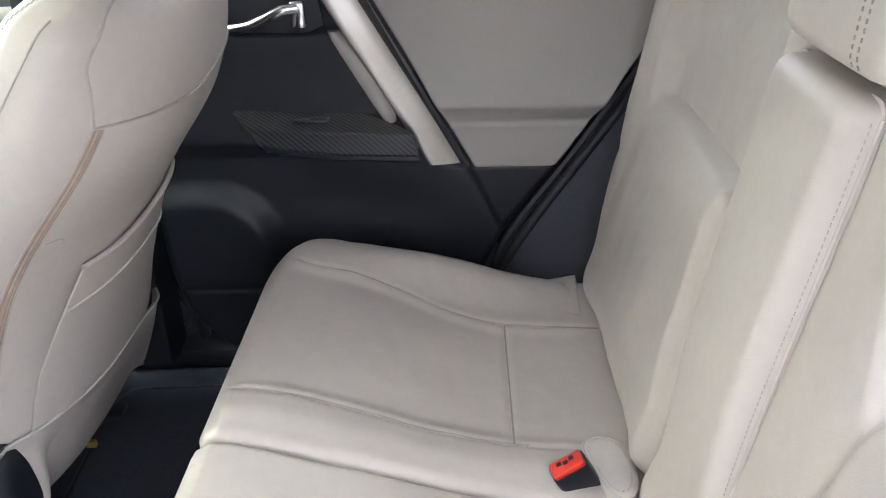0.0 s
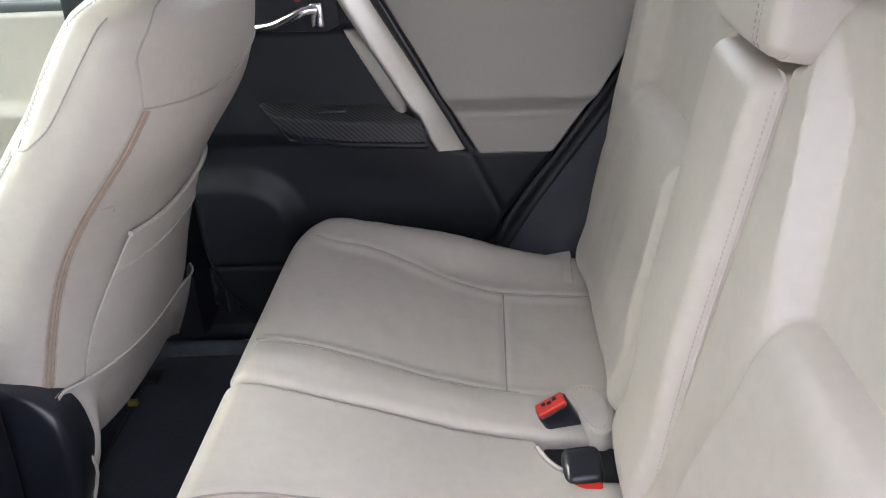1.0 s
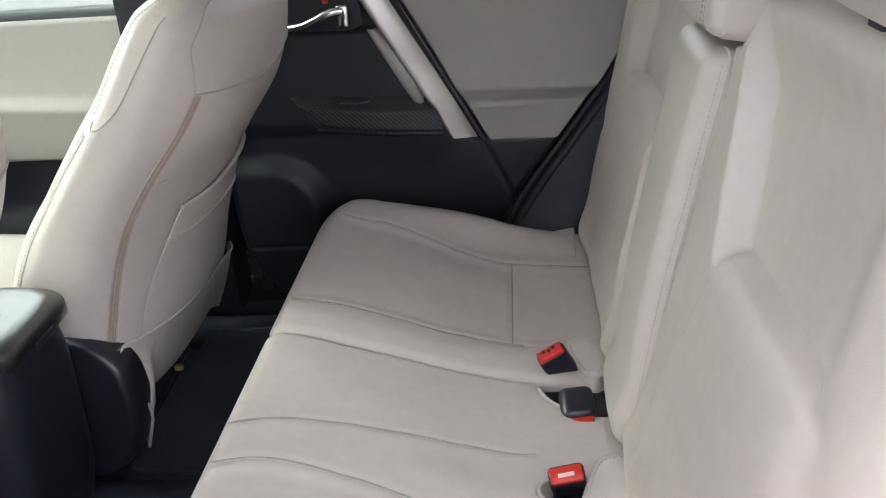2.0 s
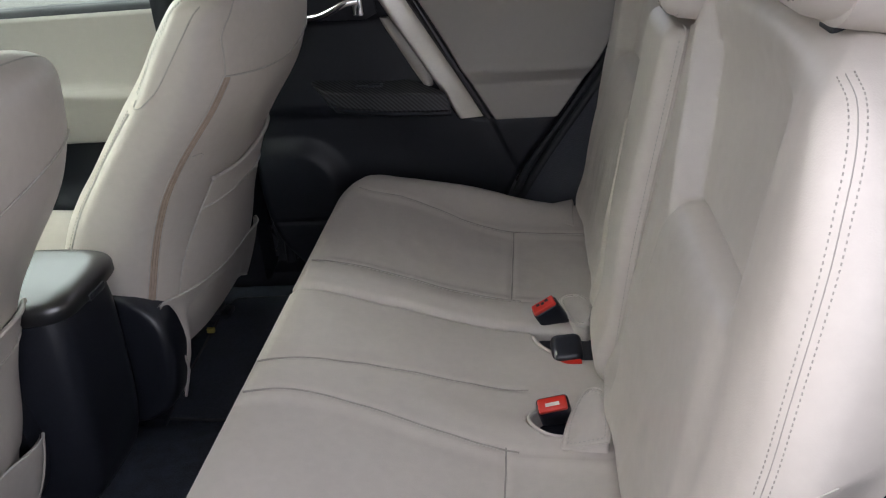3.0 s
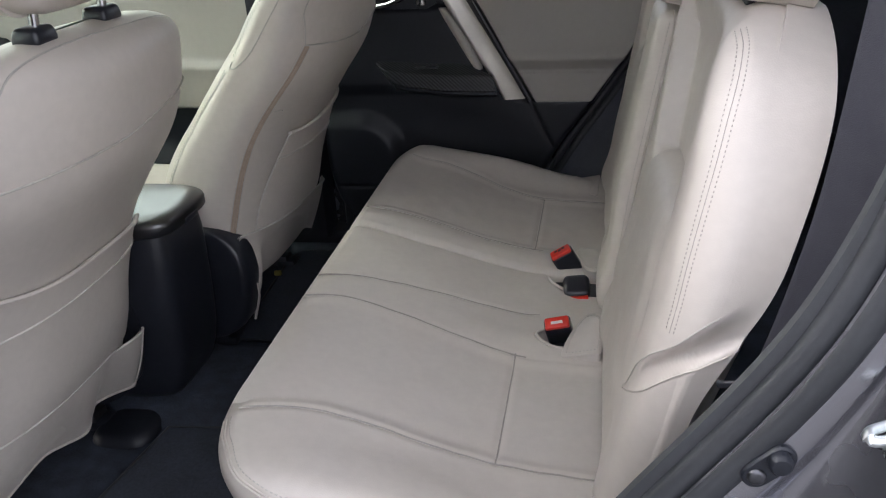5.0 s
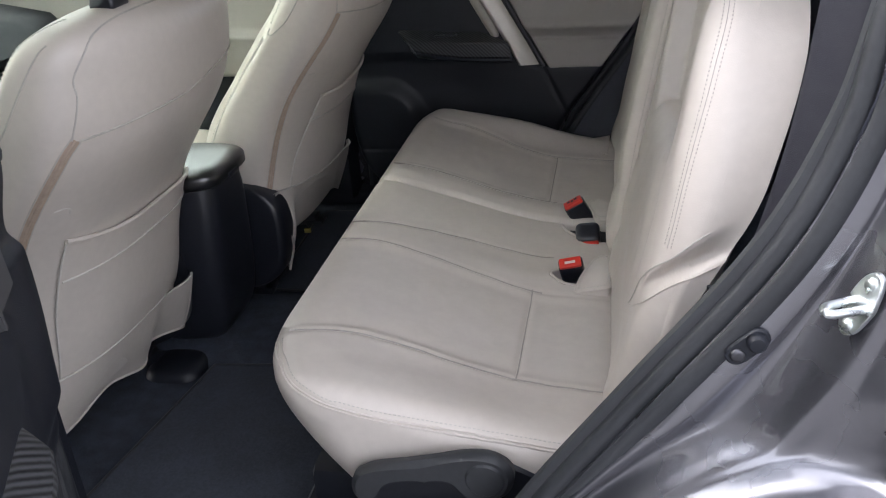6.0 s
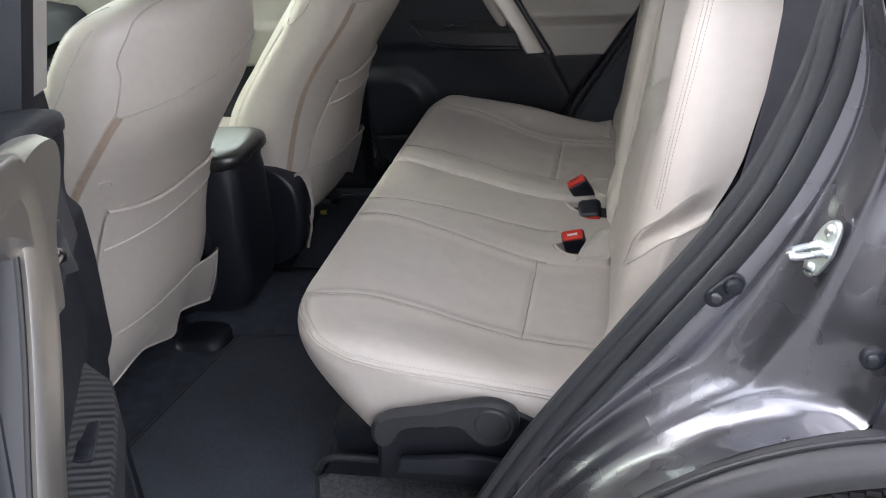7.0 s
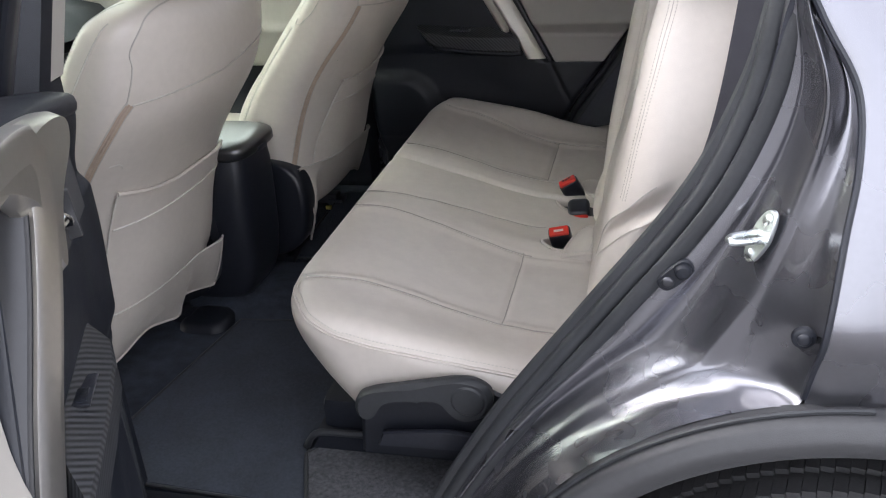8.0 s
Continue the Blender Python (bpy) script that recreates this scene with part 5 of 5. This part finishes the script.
    # shell of the door
    outline = [(-0.56, 0.42), (-0.57, 1.12)] + [(door_rear(z) + 0.075, z) for z in (1.12, 1.0, 0.9, 0.8, 0.7, 0.6, 0.5, 0.42)]
    part("outer_skin", slab([(x - HINGE_X, z) for x, z in outline], s * 0.02, s * -0.02, "y", 0.008), PAINT, root, "grey metallic door skin")
    inner = [(-0.545, 0.44), (-0.55, 1.15)] + [(door_rear(z) + 0.030, z) for z in (1.15, 1.0, 0.9, 0.8, 0.7, 0.6, 0.5, 0.44)]
    part("inner_frame", slab([(x - HINGE_X, z) for x, z in inner], s * -0.02, s * -0.098, "y", 0.010), PAINT, root, "grey painted door edge")
    cap_z = curve((-0.53, 1.184), (-0.30, 1.222), (0.0, 1.246), (0.42, 1.262))
    section = ring(0.058, 0.018, 20, 3.2)
    part("belt_cap", loft([[at(x, 0.110 - proud + px * k, cap_z(x) + pz * k) for px, pz in section] for x, k in [(-0.512, 0.6), (-0.506, 0.85), (-0.498, 0.96)] + [(-0.485 + 0.885 * i / 14, 1.0) for i in range(15)]]), BLACK, root, "dark soft top edge of the door trim", sharp=60)
    part("shoulder_pad", slab(smooth_loop([(at(x, 0, z).x, z) for x, z in ((-0.335, 1.226), (-0.356, 1.206), (-0.33, 1.182), (-0.27, 1.166), (-0.225, 1.132), (-0.205, 1.09), (-0.18, 1.09), (-0.165, 1.15), (-0.13, 1.20), (-0.05, 1.235), (0.06, 1.245), (0.06, 1.265), (-0.1, 1.258), (-0.22, 1.246))], 90), s * -0.150, s * -0.187, "y", 0.014), SATIN, root, "satin grey shoulder above the handle") if s < 0 else None
    part("edge_seal", tube(spline([at(x, 0.106, z) for x, z in ((-0.515, 1.15), (-0.515, 0.75), (-0.50, 0.60), (-0.45, 0.50), (-0.38, 0.462), (-0.05, 0.462), (0.045, 0.50), (0.108, 0.68), (0.220, 0.84), (0.330, 0.996), (0.42, 1.12))], 70), 0.010, 8, (0, 1, 0)), RUBBER, root)
    up = [at(-0.53, 0.05, 1.18), at(-0.50, 0.12, 1.36), at(-0.43, 0.22, 1.56)]
    part("window_frame", sweep(spline(up, 12), ring(0.035, 0.022, 14, 4), (0, 1, 0)), GLOSS_BLACK, root)
    part("window_frame", sweep(spline([at(-0.43, 0.22, 1.56), at(0.05, 0.225, 1.575), at(0.30, 0.22, 1.55), at(0.40, 0.16, 1.40), at(0.45, 0.06, 1.19)], 30), ring(0.022, 0.022, 12, 4), (0, 1, 0)), GLOSS_BLACK, root)
    pane = part("window_pane", plate([[at(-0.52, 0.06, 1.18), at(0.43, 0.06, 1.19)], [at(-0.48, 0.14, 1.38), at(0.38, 0.14, 1.40)], [at(-0.43, 0.22, 1.56), at(0.30, 0.22, 1.55)]], (0, s * 0.004, 0)), PRIVACY, root)


closed_door = thing("rear_door", "closed rear door with black and pale grey trim, seen from inside", "car door", (HINGE_X, HINGE_Y, 0), "rear doors")
rear_door(closed_door, 1)
open_door = thing("rear_door", "rear door swung open, its dark trim and silver bar in view", "car door", (-0.540, -0.880, 0), "rear doors")
rear_door(open_door, -1, 0.004)
open_door.rotation_euler = (0, 0, radians(-65))


def front_door(s, tag):
    root = thing("front_door", tag, "car door", (0, 0, 0), "front doors")
    O = Vector((0, s * 0.785, 0))
    lo = curve((0.80, 0.030), (0.835, 0.034), (0.86, 0.040), (0.93, 0.052), (0.962, 0.060), (0.975, 0.040), (0.985, 0.034), (1.05, 0.028), (1.19, 0.026))
    part("insert", pad(O, (1, 0, 0), (0, 0, 1), (0, -s, 0), 0.838, 1.140, lambda z: -1.62, lambda z: -0.66, lambda x, z: lo(z + 0.05 * (x + 0.9)), 0.0, 0.010, 0.02, 60, 80), VINYL, root, "pale padded door insert", sharp=55)
    part("trim_panel", pad(O, (1, 0, 0), (0, 0, 1), (0, -s, 0), 0.46, 1.155, lambda z: -1.84, lambda z: -0.635, lambda x, z: 0.014 + 0.03 * (1 - step(0.66, 0.74, z)), 0.02, 0.02, 0.02, 40, 60), BLACK, root, sharp=55)
    part("outer_skin", slab([(-1.88, 0.42), (-1.90, 1.12), (-0.62, 1.14), (-0.60, 0.42)], s * 0.94, s * 0.80, "y", 0.010), PAINT, root)
    part("belt_cap", box(-1.24, s * 0.825, 1.140, 1.22, 0.07, 0.03, 0.012), BLACK, root)
    pane = part("window_pane", plate([[(-1.80, s * 0.84, 1.15), (-0.66, s * 0.84, 1.15)], [(-0.95, s * 0.68, 1.54), (-0.62, s * 0.68, 1.56)]], (0, s * 0.004, 0)), GLASS, root)


front_door(1, "closed front passenger door with pale padded trim")
front_door(-1, "closed driver door with pale padded trim")

# ---- dashboard, far forward ----
dash = thing("dashboard", "black dashboard under the windscreen", "dashboard", (0, 0, 0))
part("top", loft([[Vector((x, y, z)) for x, z in ((-1.97, 0.90), (-1.97, 1.09), (-1.60, 1.09), (-1.40, 1.05), (-1.34, 0.99), (-1.36, 0.955))] for y in np.linspace(-0.73, 0.73, 9)]), BLACK, dash)
part("fascia", loft([[Vector((x, y, z)) for x, z in ((-1.97, 0.62), (-1.97, 0.95), (-1.37, 0.95), (-1.33, 0.90), (-1.36, 0.74), (-1.45, 0.62))] for y in np.linspace(-0.72, 0.72, 9)]), GLOSS_BLACK, dash)
part("glovebox", box(-1.36, 0.40, 0.72, 0.06, 0.42, 0.18, 0.015, 3), BLACK, dash)
for y in (-0.64, 0.64):
    part("vent", box(-1.345, y, 0.90, 0.03, 0.11, 0.07, 0.012, 3), GLOSS_BLACK, dash)
wheel_ring = thing("steering_wheel", "black steering wheel behind the driver seat", "steering wheel", (-1.08, -0.365, 1.02))
wheel_ring.rotation_euler = (0, radians(62), 0)
part("rim", tube([(0.185 * math.cos(a), 0.185 * math.sin(a), 0) for a in np.linspace(0, 2 * math.pi, 40, endpoint=False)], 0.015, 10, (0, 0, 1), True), GLOSS_BLACK, wheel_ring)
part("hub", box(0, 0, -0.02, 0.16, 0.2, 0.05, 0.02, 3), BLACK, wheel_ring)
